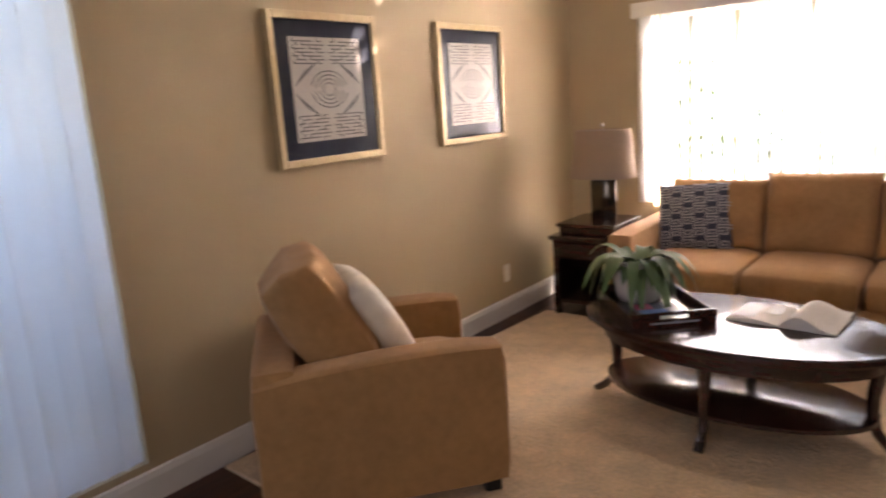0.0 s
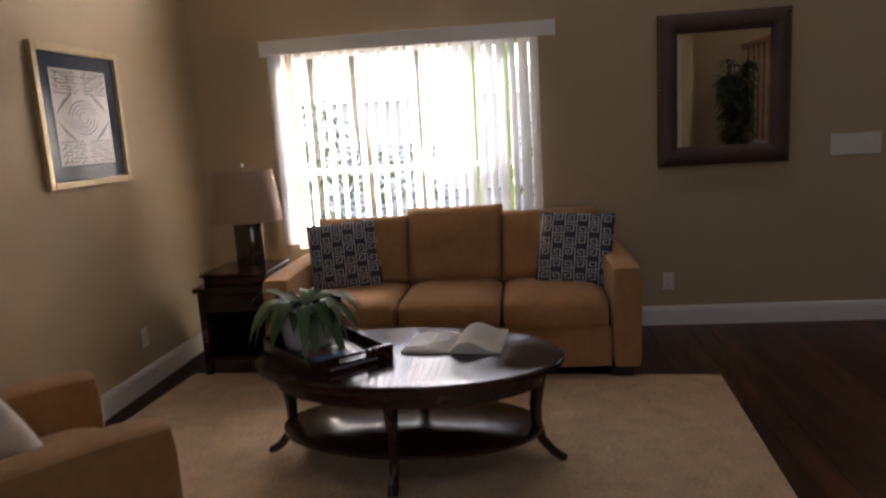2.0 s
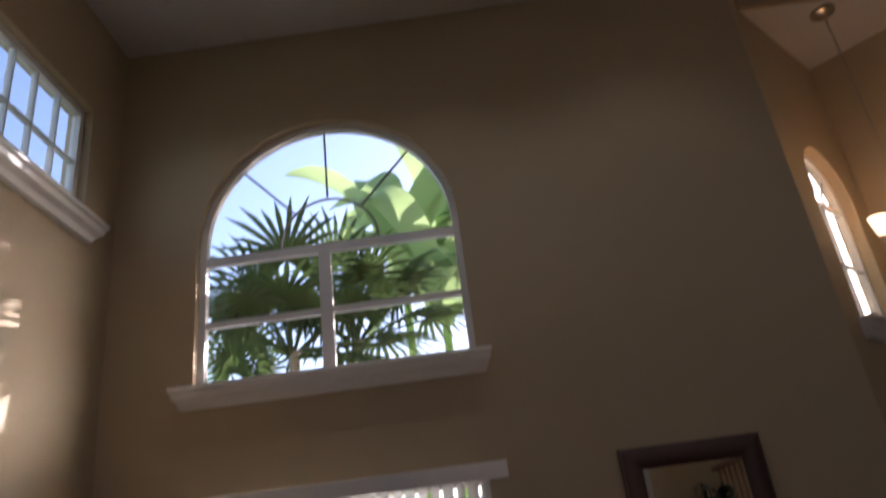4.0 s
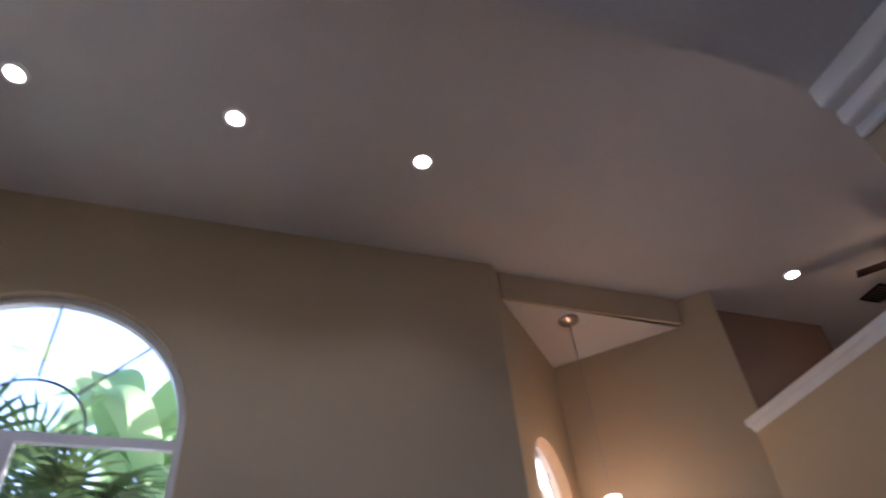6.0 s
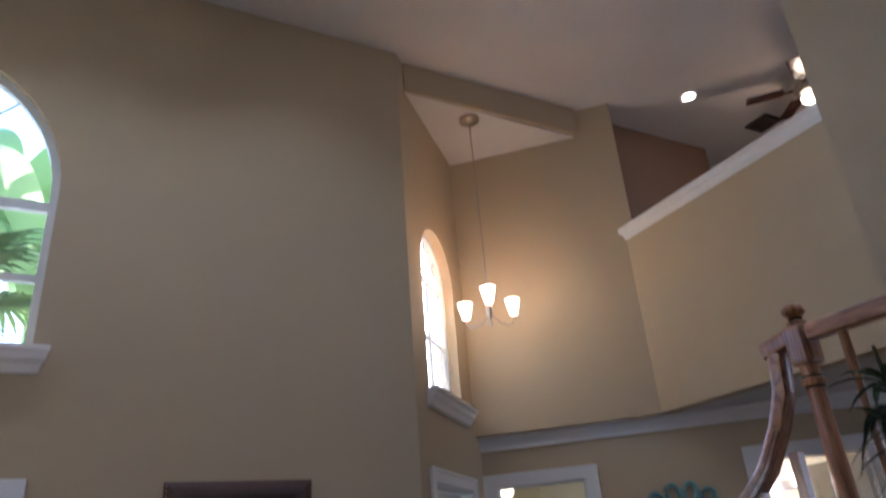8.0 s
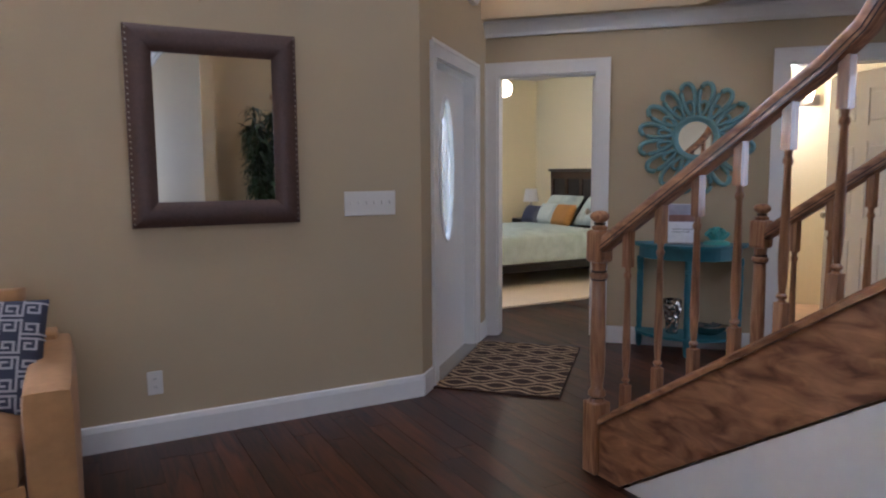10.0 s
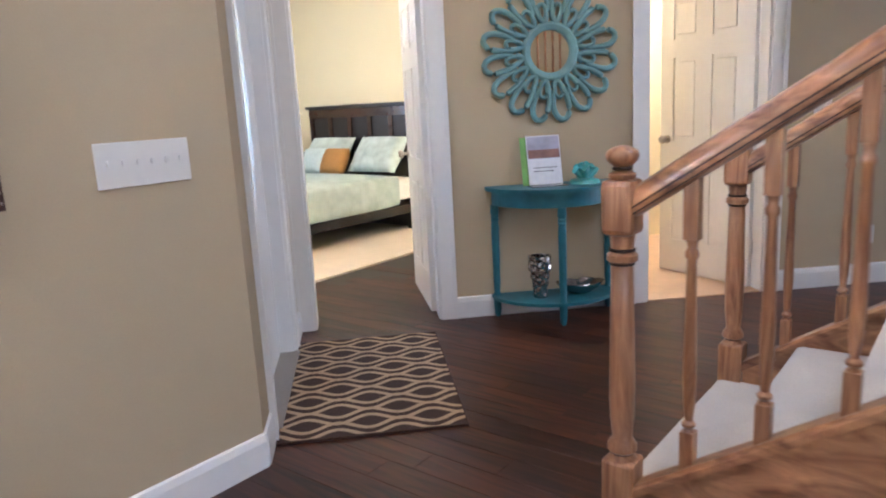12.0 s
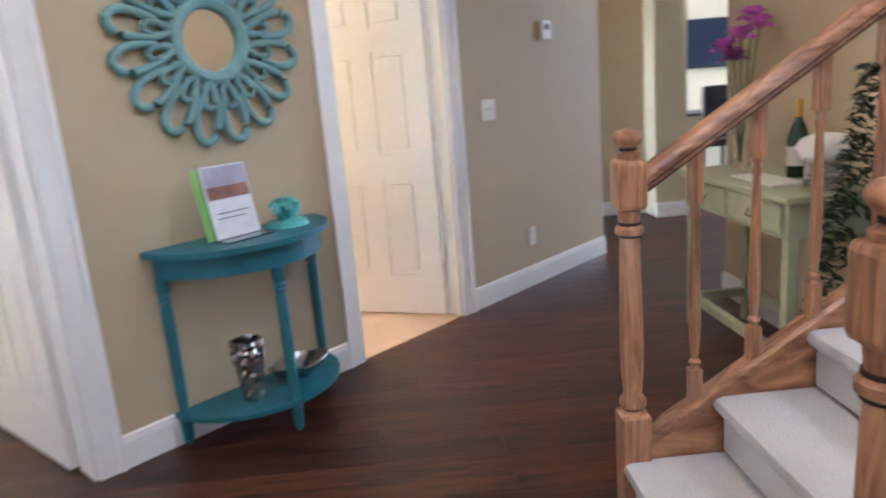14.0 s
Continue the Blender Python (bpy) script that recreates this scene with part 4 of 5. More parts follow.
op = empty("open_magazine", "open magazine with curled page on coffee table", "magazine", pose(2.53, -1.81, TZ, 0, 0, -6))
for s in (-1, 1):
    bm = bmesh.new()
    last = None
    for k in range(11):
        t = k / 10
        x = s * 0.21 * t
        z = (0.006 + 0.012 * math.sin(math.pi * t)) if s < 0 else (0.008 + 0.045 * math.sin(math.pi * min(1, t * 1.1)) * (1 - t) * 1.6)
        now = [bm.verts.new((x, y, z + (0.02 * t if s > 0 and y > 0 else 0))) for y in (-0.13, 0.13)]
        low = [bm.verts.new((x, y, 0.0005)) for y in (-0.13, 0.13)]
        if last:
            a, b = last
            bm.faces.new((a[0], a[1], now[1], now[0]))
            bm.faces.new((b[0], low[0], low[1], b[1]))
            bm.faces.new((a[0], now[0], low[0], b[0]))
            bm.faces.new((a[1], b[1], low[1], now[1]))
        last = (now, low)
    part("page_block", bm, PAPER, op, smooth=50)
for x0, x1, y0, y1 in ((-0.19, -0.11, -0.1, 0.1), (-0.09, -0.03, -0.02, 0.11)):
    part("printed_block", boxed(x0, x1, y0, y1, 0.0185, 0.0192), material("faded_print", (0.3, 0.29, 0.27), 0.4), op)


def side_table(m):
    t = empty("side_table", "dark espresso end table beside the sofa", "side table", m)
    part("tabletop", boxed(-0.235, 0.235, -0.29, 0.29, 0.52, 0.55), ESPRESSO, t, bevel=0.006)
    part("drawer_box", boxed(-0.215, 0.215, -0.27, 0.27, 0.40, 0.52), ESPRESSO, t, bevel=0.004)
    part("drawer", boxed(-0.19, 0.19, -0.284, -0.27, 0.415, 0.505), ESPRESSO, t, bevel=0.003)
    part("shelf", boxed(-0.215, 0.215, -0.27, 0.27, 0.10, 0.125), ESPRESSO, t, bevel=0.004)
    for x in (-0.203, 0.187):
        part("side_panel", boxed(x, x + 0.016, -0.225, 0.225, 0.125, 0.40), ESPRESSO, t)
    part("back_panel", boxed(-0.187, 0.187, 0.21, 0.225, 0.125, 0.40), ESPRESSO, t)
    for x in (-0.215, 0.175):
        for y in (-0.27, 0.23):
            part("leg", boxed(x, x + 0.04, y, y + 0.04, 0, 0.40), ESPRESSO, t, bevel=0.004)
    return t


side_table(pose(1.13, -0.60, 0))
lb = empty("lidded_box", "dark stepped wooden box under the lamp", "box", pose(1.13, -0.62, 0.551))
part("body", boxed(-0.19, 0.19, -0.2, 0.2, 0, 0.05), ESPRESSO, lb, bevel=0.006)
part("lid", boxed(-0.205, 0.205, -0.215, 0.215, 0.05, 0.072), ESPRESSO, lb, bevel=0.006)
tl = empty("table_lamp", "table lamp with oval metal base and beige shade", "lamp", pose(1.15, -0.58, 0.624))
bm = bmesh.new()
lathe(bm, [(0.085, 0), (0.09, 0.01), (0.09, 0.26), (0.08, 0.275), (0.02, 0.28), (0.02, 0.32)], 32, None, 1.0, 0.55)
part("base", bm, material("dark_polished_metal", (0.09, 0.075, 0.06), 0.12, 0.9, amount=0.15, bump=0), tl, smooth=35)
bm = bmesh.new()
n = 40
rings = [[bm.verts.new((r * math.cos(6.2832 * k / n), r * 0.72 * math.sin(6.2832 * k / n), z)) for k in range(n)] for r, z in ((0.225, 0.275), (0.185, 0.585), (0.181, 0.585), (0.221, 0.275))]
for a, b in zip(rings, rings[1:] + rings[:1]):
    for k in range(n):
        bm.faces.new((a[k], a[(k + 1) % n], b[(k + 1) % n], b[k]))
part("shade", bm, translucent("beige_linen_shade", (0.42, 0.31, 0.23), 0.25), tl, "tapered oval beige linen shade", smooth=40)
bm = bmesh.new()
tube(bm, [(-0.182, 0, 0.58), (0.182, 0, 0.58)], 0.003, 6)
tube(bm, [(0, 0, 0.32), (0, 0, 0.61)], 0.004, 6)
part("harp", bm, NICKEL, tl)
bm = bmesh.new()
lathe(bm, [(0.004, 0.60), (0.014, 0.607), (0.014, 0.618), (0.004, 0.63)], 12)
part("finial", bm, NICKEL, tl)


# ---- foyer ----
dm = empty("door_mat", "brown and beige ogee patterned door mat", "door mat", pose(6.03, 0.253, 0, 0, 0, 45))
part("mat_body", slab(bmesh.new(), 1.2, 0.79, 0.012, 0.004), material("dark_brown_pile", (0.045, 0.022, 0.014), 0.95, grain=120, amount=0.2, bump=0.6), dm)
MATB = material("beige_pile", (0.42, 0.3, 0.18), 0.95, grain=60, amount=0.2, bump=0.6)
def on_mat(level):
    return lambda c: Vector((max(-0.595, min(0.595, c.x)), max(-0.39, min(0.39, c.y)), 0.0126 + 0.0005 * level))


bm = bmesh.new()
ROW, COL = 0.24, 0.26  # spacing of the dark eyes; they run in columns along the long side
for n in range(-20, 20):
    y0 = (n + 0.5) * ROW / 4
    if abs(y0) > 0.585:
        continue
    pts = []
    for k in range(66):
        u = -0.385 + 0.77 * k / 65
        pts.append((u, y0 + 0.19 * ROW * math.sin(2 * math.pi * y0 / ROW) * math.cos(2 * math.pi * u / COL)))
    ribbon(bm, pts, 0.012, lambda c, z=n % 4: on_mat(z)(Vector((c.y, c.x))), 0.05)
tagged(part("ogee_pattern", bm, MATB, dm, "raised beige ogee pattern"), kind="stuff")


def turned_leg(prof, n=14):
    bm = bmesh.new()
    lathe(bm, prof, n)
    return bm


def console(m):
    """Half round; back along local y = 0, front towards -y."""
    c = empty("console_table", "teal half round console table with shelf", "console table", m)

    def half(rx, ry, z0, z1):
        bm = bmesh.new()
        prism(bm, [(rx * math.cos(a), -0.006 - ry * math.sin(a)) for a in [math.pi * k / 28 for k in range(29)]], z0, z1)
        return bm

    part("tabletop", half(0.395, 0.36, 0.765, 0.788), TEAL, c, bevel=0.003)
    part("apron", half(0.355, 0.325, 0.68, 0.765), TEAL, c)
    part("shelf", half(0.375, 0.335, 0.115, 0.135), TEAL, c, bevel=0.003)
    prof = [(0.012, 0), (0.02, 0.02), (0.024, 0.10), (0.026, 0.115), (0.022, 0.14), (0.017, 0.155), (0.021, 0.2), (0.024, 0.55), (0.02, 0.58), (0.027, 0.59), (0.02, 0.6), (0.027, 0.61), (0.02, 0.62), (0.027, 0.63), (0.024, 0.68)]
    for x, y in ((-0.345, -0.035), (0.345, -0.035), (-0.02, -0.315)):
        part("leg", turned_leg(prof), TEAL, c, smooth=40, m=pose(x, y, 0))
    return c


CON = LW @ pose(1.535, 0, 0)
console(CON)
bh = empty("brochure_holder", "clear acrylic stand with property brochure", "brochure holder", CON @ pose(-0.06, -0.15, 0.789, 0, 0, 4))
part("back_panel", boxed(-0.105, 0.105, 0.0, 0.004, 0, 0.30, m=pose(0, 0, 0, -12)), CLEAR, bh)
part("foot", boxed(-0.105, 0.105, -0.08, 0.06, 0, 0.004), CLEAR, bh)
part("sheet", boxed(-0.1, 0.1, -0.005, -0.001, 0.006, 0.285, m=pose(0, 0, 0, -12)), material("white_card", (0.75, 0.74, 0.76), 0.3), bh)
part("photo", boxed(-0.095, 0.095, -0.0065, -0.0052, 0.155, 0.28, m=pose(0, 0, 0, -12)), material("photo_print", (0.36, 0.35, 0.43), 0.3, grain=12, amount=0.4), bh)
part("photo_foreground", boxed(-0.093, 0.093, -0.0075, -0.0066, 0.157, 0.205, m=pose(0, 0, 0, -12)), material("photo_print_brown", (0.26, 0.13, 0.1), 0.3, grain=14, amount=0.6), bh)
part("text_block", boxed(-0.07, 0.07, -0.0065, -0.0052, 0.10, 0.104, m=pose(0, 0, 0, -12)), INK, bh)
part("text_block", boxed(-0.07, 0.05, -0.0065, -0.0052, 0.08, 0.084, m=pose(0, 0, 0, -12)), INK, bh)
part("green_sheet", boxed(-0.135, -0.09, 0.006, 0.009, 0.006, 0.28, m=pose(0, 0, 0, -12)), material("lime_card", (0.25, 0.5, 0.12), 0.4), bh)
cr = empty("coral_ornament", "aqua ceramic coral ornament on the console", "ornament", CON @ pose(0.17, -0.14, 0.789))
rnd = random.Random(9)
for k in range(20):
    a, t = rnd.uniform(0, 6.283), rnd.uniform(0.1, 1.0)
    d = Vector((math.cos(a) * t, math.sin(a) * t * 0.7, 1.05 - 0.6 * t))
    bm = bmesh.new()
    q = [Vector((0, 0, 0.01)) + d * s * 0.105 + Vector((rnd.uniform(-1, 1), rnd.uniform(-1, 1), 0.5)) * 0.012 * s for s in (0, 0.35, 0.7, 1)]
    tube(bm, q, [0.022, 0.017, 0.014, 0.017], 7)
    part("branch", bm, material("aqua_ceramic", (0.09, 0.36, 0.33), 0.3, amount=0.2) if k == 0 else bpy.data.materials["aqua_ceramic"], cr, smooth=60)
bm = bmesh.new()
lathe(bm, [(0.03, 0), (0.09, 0.0), (0.08, 0.02), (0.03, 0.03)], 18)
part("base", bm, bpy.data.materials["aqua_ceramic"], cr)
bm = bmesh.new()
lathe(bm, [(0.036 + 0.026 * min(1, k / 14) , 0.25 * k / 18) for k in range(19)] + [(0.054, 0.252), (0.05, 0.235), (0.048, 0.1)], 36)
for v in bm.verts:
    v.co += Vector((v.co.x, v.co.y, 0)) * 0.3 * noise.noise(v.co * 70)
tagged(part("silver_vase", bm, SILVER, m=CON @ pose(-0.115, -0.17, 0.136), smooth=30), "hammered silver vase on the lower shelf", "vase")
bm = bmesh.new()
lathe(bm, [(0.04, 0.0), (0.06, 0.004), (0.11, 0.035), (0.145, 0.068), (0.14, 0.072), (0.1, 0.042), (0.05, 0.014)], 30, None, 1.0, 0.6)
for v in bm.verts:
    v.co.z += 0.25 * v.co.z * noise.noise(v.co * 40)
tagged(part("silver_bowl", bm, SILVER, m=CON @ pose(0.13, -0.15, 0.137), smooth=30), "dark silver bowl on the lower shelf", "bowl")

# ---- staircase ----
SX0, SX1, SY, RUN, RISE = 5.43, 6.47, -1.27, 0.27, 0.178
st = empty("staircase", "carpeted staircase with chestnut wooden stringers", "stairs")
for i in range(6):
    y1 = SY - RUN * i - 0.01
    deep = RUN + 0.02 if i < 5 else 1.28
    bm = bmesh.new()
    z = RISE * (i + 1)
    prism(bm, [(0, z - 0.17), (0, z - 0.05), (0.022, z - 0.045), (0.034, z - 0.025), (0.028, z - 0.005), (0.01, z), (-deep, z), (-deep, z - 0.17)], SX0 + 0.03, SX1 - 0.03, Matrix(((0, 0, 1, 0), (1, 0, 0, y1), (0, 1, 0, 0), (0, 0, 0, 1))))
    part("carpet_step" if i < 5 else "landing", bm, STAIRC, st, smooth=50)
    part("riser_core", boxed(SX0 + 0.03, SX1 - 0.03, y1 - deep, y1 - 0.03, 0, z - 0.171), WALL, st)
slope = RISE / RUN


def along(y, lift):
    return lift + slope * (SY - y)


for x in (SX0, SX1):
    q = Matrix(((0, 0, 1, x), (1, 0, 0, 0), (0, 1, 0, 0), (0, 0, 0, 1)))
    bm = bmesh.new()
    y0, y1 = SY - 0.03, SY - 5 * RUN
    prism(bm, [(y0, 0.0), (y0, along(y0, 0.18)), (y1, along(y1, 0.18)), (y1, along(y1, -0.13)), (SY - 0.2, 0.0)], -0.02, 0.02, q)
    part("stringer", bm, RAILH, st)
    bm = bmesh.new()
    sweep(bm, [(x, y0, along(y0, 0.18)), (x, y1, along(y1, 0.18))], [(-0.035, 0.0), (-0.035, 0.018), (-0.025, 0.028), (0.025, 0.028), (0.035, 0.018), (0.035, 0.0)])
    part("stringer_cap", bm, RAILH, st)
    bm = bmesh.new()
    prism(bm, [(SY - 0.22, 0.0), (y1, along(y1, -0.14)), (y1, 0)], -0.012, 0.012, q)
    part("side_panel", bm, TRIM, st, "white painted panel below the stringer")
part("landing_fascia", boxed(SX0 - 0.02, SX0 + 0.02, -3.95, SY - 5 * RUN - 0.05, 0.0, 1.05), TRIM, st)


# Thin dark strips laid round the newel collars and along the rail sides.
GROOVE = material("dark_groove_strip", (0.03, 0.012, 0.006), 0.5)


def newel(name, m, h, label):
    p = empty(name, label, "newel post", m)
    s = 0.043
    bm = bmesh.new()
    box(bm, -s, s, -s, s, 0, 0.32)
    part("base_block", bm, RAILW, p, bevel=0.008)
    bm = bmesh.new()
    t = h - 0.15
    lathe(bm, [(0.038, 0.32), (0.027, 0.335), (0.039, 0.345), (0.039, 0.36), (0.026, 0.38), (0.032, 0.44), (0.034, 0.52), (0.028, t - 0.17), (0.026, t - 0.165), (0.039, t - 0.155), (0.039, t - 0.14), (0.028, t - 0.13), (0.032, t - 0.09)], 18)
    part("shaft", bm, RAILW, p, smooth=40)
    bm = bmesh.new()
    box(bm, -s, s, -s, s, t - 0.09, t + 0.05)
    part("top_block", bm, RAILW, p, bevel=0.016)
    bm = bmesh.new()
    lathe(bm, [(0.030, t + 0.048), (0.034, t + 0.056), (0.034, t + 0.062), (0.019, t + 0.070), (0.018, t + 0.080), (0.030, t + 0.087), (0.039, t + 0.097), (0.041, t + 0.107), (0.038, t + 0.117), (0.026, t + 0.126), (0.012, t + 0.130), (0.003, t + 0.131)], 20)
    part("finial", bm, RAILW, p, smooth=40)
    for r, z in ((0.0265, 0.338), (0.0285, t - 0.163), (0.0295, t - 0.128), (0.0205, t + 0.075)):
        bm = bmesh.new()
        lathe(bm, [(r, z - 0.004), (r + 0.0035, z - 0.003), (r + 0.0035, z + 0.003), (r, z + 0.004)], 18)
        part("groove", bm, GROOVE, p, "thin dark groove strip", smooth=40)
    return p


newel("newel_post", pose(SX0, -1.30, 0), 1.165, "turned chestnut newel post with rounded finial")
newel("newel_post", pose(SX1, -1.29, 0), 1.165, "turned chestnut newel post with rounded finial")
newel("newel_post", pose(SX0, -2.65, 0.78), 1.47, "tall chestnut newel post at the stair landing")
newel("newel_post", pose(SX1, -2.65, 0.78), 1.47, "tall chestnut newel post at the stair landing")
HAND = [(-0.03, -0.03), (-0.034, 0.0), (-0.026, 0.022), (0.0, 0.032), (0.026, 0.022), (0.034, 0.0), (0.03, -0.03), (0.018, -0.034), (-0.018, -0.034)]


def handrail(x, label):
    r = empty("stair_railing", label, "railing")
    top = lambda y: 1.012 + 0.648 * (-1.338 - y)
    pts = [(x, -1.315, top(-1.315)), (x, -2.27, top(-2.27)), (x, -2.38, top(-2.38) + 0.02), (x, -2.47, top(-2.47) + 0.09), (x, -2.525, 1.95), (x, -2.54, 2.08)]
    bm = bmesh.new()
    sweep(bm, pts, HAND, (0, 0, 1))
    part("handrail", bm, RAILH, r, smooth=50)
    for side in (-1, 1):
        for up, deep in ((-0.012, 0.0335), (-0.026, 0.0315)):
            bm = bmesh.new()
            sweep(bm, pts[:4], [(side * deep - 0.001, up - 0.002), (side * deep + 0.001, up - 0.002), (side * deep + 0.001, up + 0.002), (side * deep - 0.001, up + 0.002)])
            part("groove", bm, GROOVE, r, "thin dark groove strip")
    bm = bmesh.new()
    sweep(bm, [(x, -2.50, 2.10), (x, -2.615, 2.125)], HAND)
    part("gooseneck_cap", bm, RAILW, r, smooth=50)
    bm = bmesh.new()
    sweep(bm, [(x, -2.685, 2.12), (x, -3.98, 2.12)], HAND)
    part("landing_rail", bm, RAILH, r, smooth=50)
    for k in range(7):
        y = -1.474 - 0.1725 * k
        z0, z1 = along(y, 0.205), top(y) - 0.025
        L = z1 - z0
        bm = bmesh.new()
        box(bm, -0.017, 0.017, -0.017, 0.017, -0.02, 0.10)
        box(bm, -0.017, 0.017, -0.017, 0.017, L - 0.15, L)
        lathe(bm, [(0.015, 0.10), (0.010, 0.108), (0.017, 0.115), (0.017, 0.122), (0.010, 0.13), (0.014, 0.17), (0.017, 0.24), (0.011, L - 0.2), (0.016, L - 0.19), (0.016, L - 0.18), (0.011, L - 0.17), (0.014, L - 0.15)], 10)
        part("baluster", bm, RAILW, r, smooth=35, m=pose(x, y, z0))
    for k in range(7):
        y = -2.80 - 0.17 * k
        bm = bmesh.new()
        lathe(bm, [(0.016, 0), (0.016, 0.12), (0.011, 0.14), (0.017, 0.28), (0.011, 0.84), (0.016, 0.88), (0.016, 1.02)], 10)
        part("baluster", bm, RAILW, r, smooth=35, m=pose(x, y, 1.07))
    return r


handrail(SX0, "worn chestnut stair railing with turned balusters")
handrail(SX1, "worn chestnut stair railing with turned balusters")

# ---- tall plant by the stairs ----
bp = empty("bamboo_plant", "tall artificial bamboo in dark pot by stairs", "plant", pose(5.12, -3.2, 0))
bm = bmesh.new()
lathe(bm, [(0.13, 0), (0.14, 0.02), (0.175, 0.30), (0.18, 0.32), (0.165, 0.32), (0.16, 0.28)], 24)
part("pot", bm, BLACK, bp, smooth=40)
rnd = random.Random(21)
leaves = bmesh.new()
for k in range(8):
    a = k * 0.785
    x, y = 0.05 * math.cos(a), 0.05 * math.sin(a)
    lean = Vector((math.cos(a), math.sin(a), 0)) * rnd.uniform(0.03, 0.10)
    hh = rnd.uniform(1.6, 1.98)
    bm = bmesh.new()
    tube(bm, [Vector((x, y, 0.25)) + lean * t + Vector((0, 0, (hh - 0.25) * t)) for t in (0, 0.33, 0.66, 1)], [0.012, 0.011, 0.009, 0.005], 7)
    part("cane", bm, material("dark_cane", (0.035, 0.03, 0.015), 0.5) if k == 0 else bpy.data.materials["dark_cane"], bp)
    for j in range(44):
        t = rnd.uniform(0.25, 1.0)
        base = Vector((x, y, 0.25)) + lean * t + Vector((0, 0, (hh - 0.25) * t))
        az0 = rnd.uniform(0, 6.283)
        for q in range(5):
            blade(leaves, base, az0 + rnd.uniform(-1.0, 1.0), rnd.uniform(0.09, 0.18), rnd.uniform(0.010, 0.016), rnd.uniform(-0.1, 1.0), rnd.uniform(0.4, 1.3), 4)
tagged(part("foliage", leaves, DARKLEAF, bp, "dense narrow dark green leaves"), kind="stuff")

# ---- lights ----
ch = empty("chandelier", "nickel chandelier with frosted glass cups", "chandelier", pose(6.038, 0.251, 0))
bm = bmesh.new()
lathe(bm, [(0.09, 5.083), (0.088, 5.06), (0.05, 5.035), (0.012, 5.03)], 24)
part("canopy", bm, NICKEL, ch, smooth=40)
bm = bmesh.new()
tube(bm, [(0, 0, 5.03), (0, 0, 3.5)], 0.0045, 8)
part("stem", bm, NICKEL, ch)
bm = bmesh.new()
lathe(bm, [(0.004, 3.14), (0.018, 3.17), (0.01, 3.2), (0.026, 3.25), (0.026, 3.33), (0.012, 3.38), (0.02, 3.42), (0.008, 3.5)], 16)
part("hub", bm, NICKEL, ch, smooth=40)
cup = glow("lit_frosted_glass", (1.0, 0.74, 0.42), 0.9)
for k in range(3):
    a = radians(-2 + 120 * k)
    c, s = math.cos(a), math.sin(a)
    bm = bmesh.new()
    tube(bm, [(c * r, s * r, z) for r, z in ((0.02, 3.24), (0.09, 3.18), (0.17, 3.17), (0.215, 3.21), (0.22, 3.25))], 0.007, 7)
    arm = part("arm", bm, NICKEL, ch, smooth=60)
    bm = bmesh.new()
    n = 18
    rings = [[bm.verts.new((c * 0.22 + r * math.cos(6.2832 * i / n), s * 0.22 + r * math.sin(6.2832 * i / n), z)) for i in range(n)] for r, z in ((0.012, 3.25), (0.032, 3.26), (0.042, 3.30), (0.062, 3.39), (0.059, 3.39), (0.038, 3.30), (0.012, 3.262))]
    for p, q in zip(rings, rings[1:]):
        for i in range(n):
            bm.faces.new((p[i], p[(i + 1) % n], q[(i + 1) % n], q[i]))
    part("glass_cup", bm, cup, arm, "frosted glass cup glowing warm", smooth=50)
    point_light("chandelier_bulb", (6.038 + c * 0.22, 0.251 + s * 0.22, 3.42), 0.6)

CANGLOW = glow("lit_lamp_lens", (1.0, 0.85, 0.66), 3.5)


def can_light(x, y, z, power):
    c = empty("recessed_light", "lit recessed ceiling light with white trim", "ceiling light", pose(x, y, z), "recessed ceiling lights")
    bm = bmesh.new()
    lathe(bm, [(0.06, -0.002), (0.085, -0.003), (0.085, -0.009), (0.062, -0.012)], 24)
    part("trim_ring", bm, TRIM, c)
    bm = bmesh.new()
    lathe(bm, [(0.002, -0.006), (0.058, -0.0125), (0.058, -0.0135), (0.002, -0.02)], 20)
    part("lens", bm, CANGLOW, c)
    lamp = new("can_lamp", bpy.data.lights.new("can_lamp", "SPOT"))
    lamp.data.energy, lamp.data.color, lamp.data.spot_size, lamp.data.spot_blend, lamp.data.shadow_soft_size = power, (1.0, 0.94, 0.87), radians(115), 0.7, 0.05
    lamp.location = (x, y, z - 0.03)


for x, y, power in ((1.69, -1.05, 3.8), (3.0, -1.04, 3.8), (4.32, -0.98, 3.8), (8.05, -0.50, 0.8), (7.97, -2.03, 0.8)):
    can_light(x, y, HIGH, power)

fan = empty("ceiling_fan", "dark blade ceiling fan with lit bowl upstairs", "ceiling fan", pose(8.72, -1.22, 0.1))
bm = bmesh.new()
lathe(bm, [(0.06, HIGH - 0.102), (0.06, 5.25), (0.015, 5.22), (0.015, 5.12), (0.10, 5.10), (0.12, 5.04), (0.10, 4.98), (0.04, 4.96)], 24)
part("motor", bm, NICKEL, fan, smooth=40)
bm = bmesh.new()
lathe(bm, [(0.07, 4.958), (0.085, 4.935), (0.07, 4.90), (0.03, 4.885)], 24)
part("light_bowl", bm, cup, fan, smooth=40)
for k in range(5):
    bm = bmesh.new()
    box(bm, 0.12, 0.22, -0.02, 0.02, 5.035, 5.043)
    box(bm, 0.20, 0.52, -0.06, 0.06, 5.043, 5.052)
    part("blade", bm, ESPRESSO, fan, bevel=0.004, m=pose(0, 0, 0, 0, 0, 72 * k + 60))
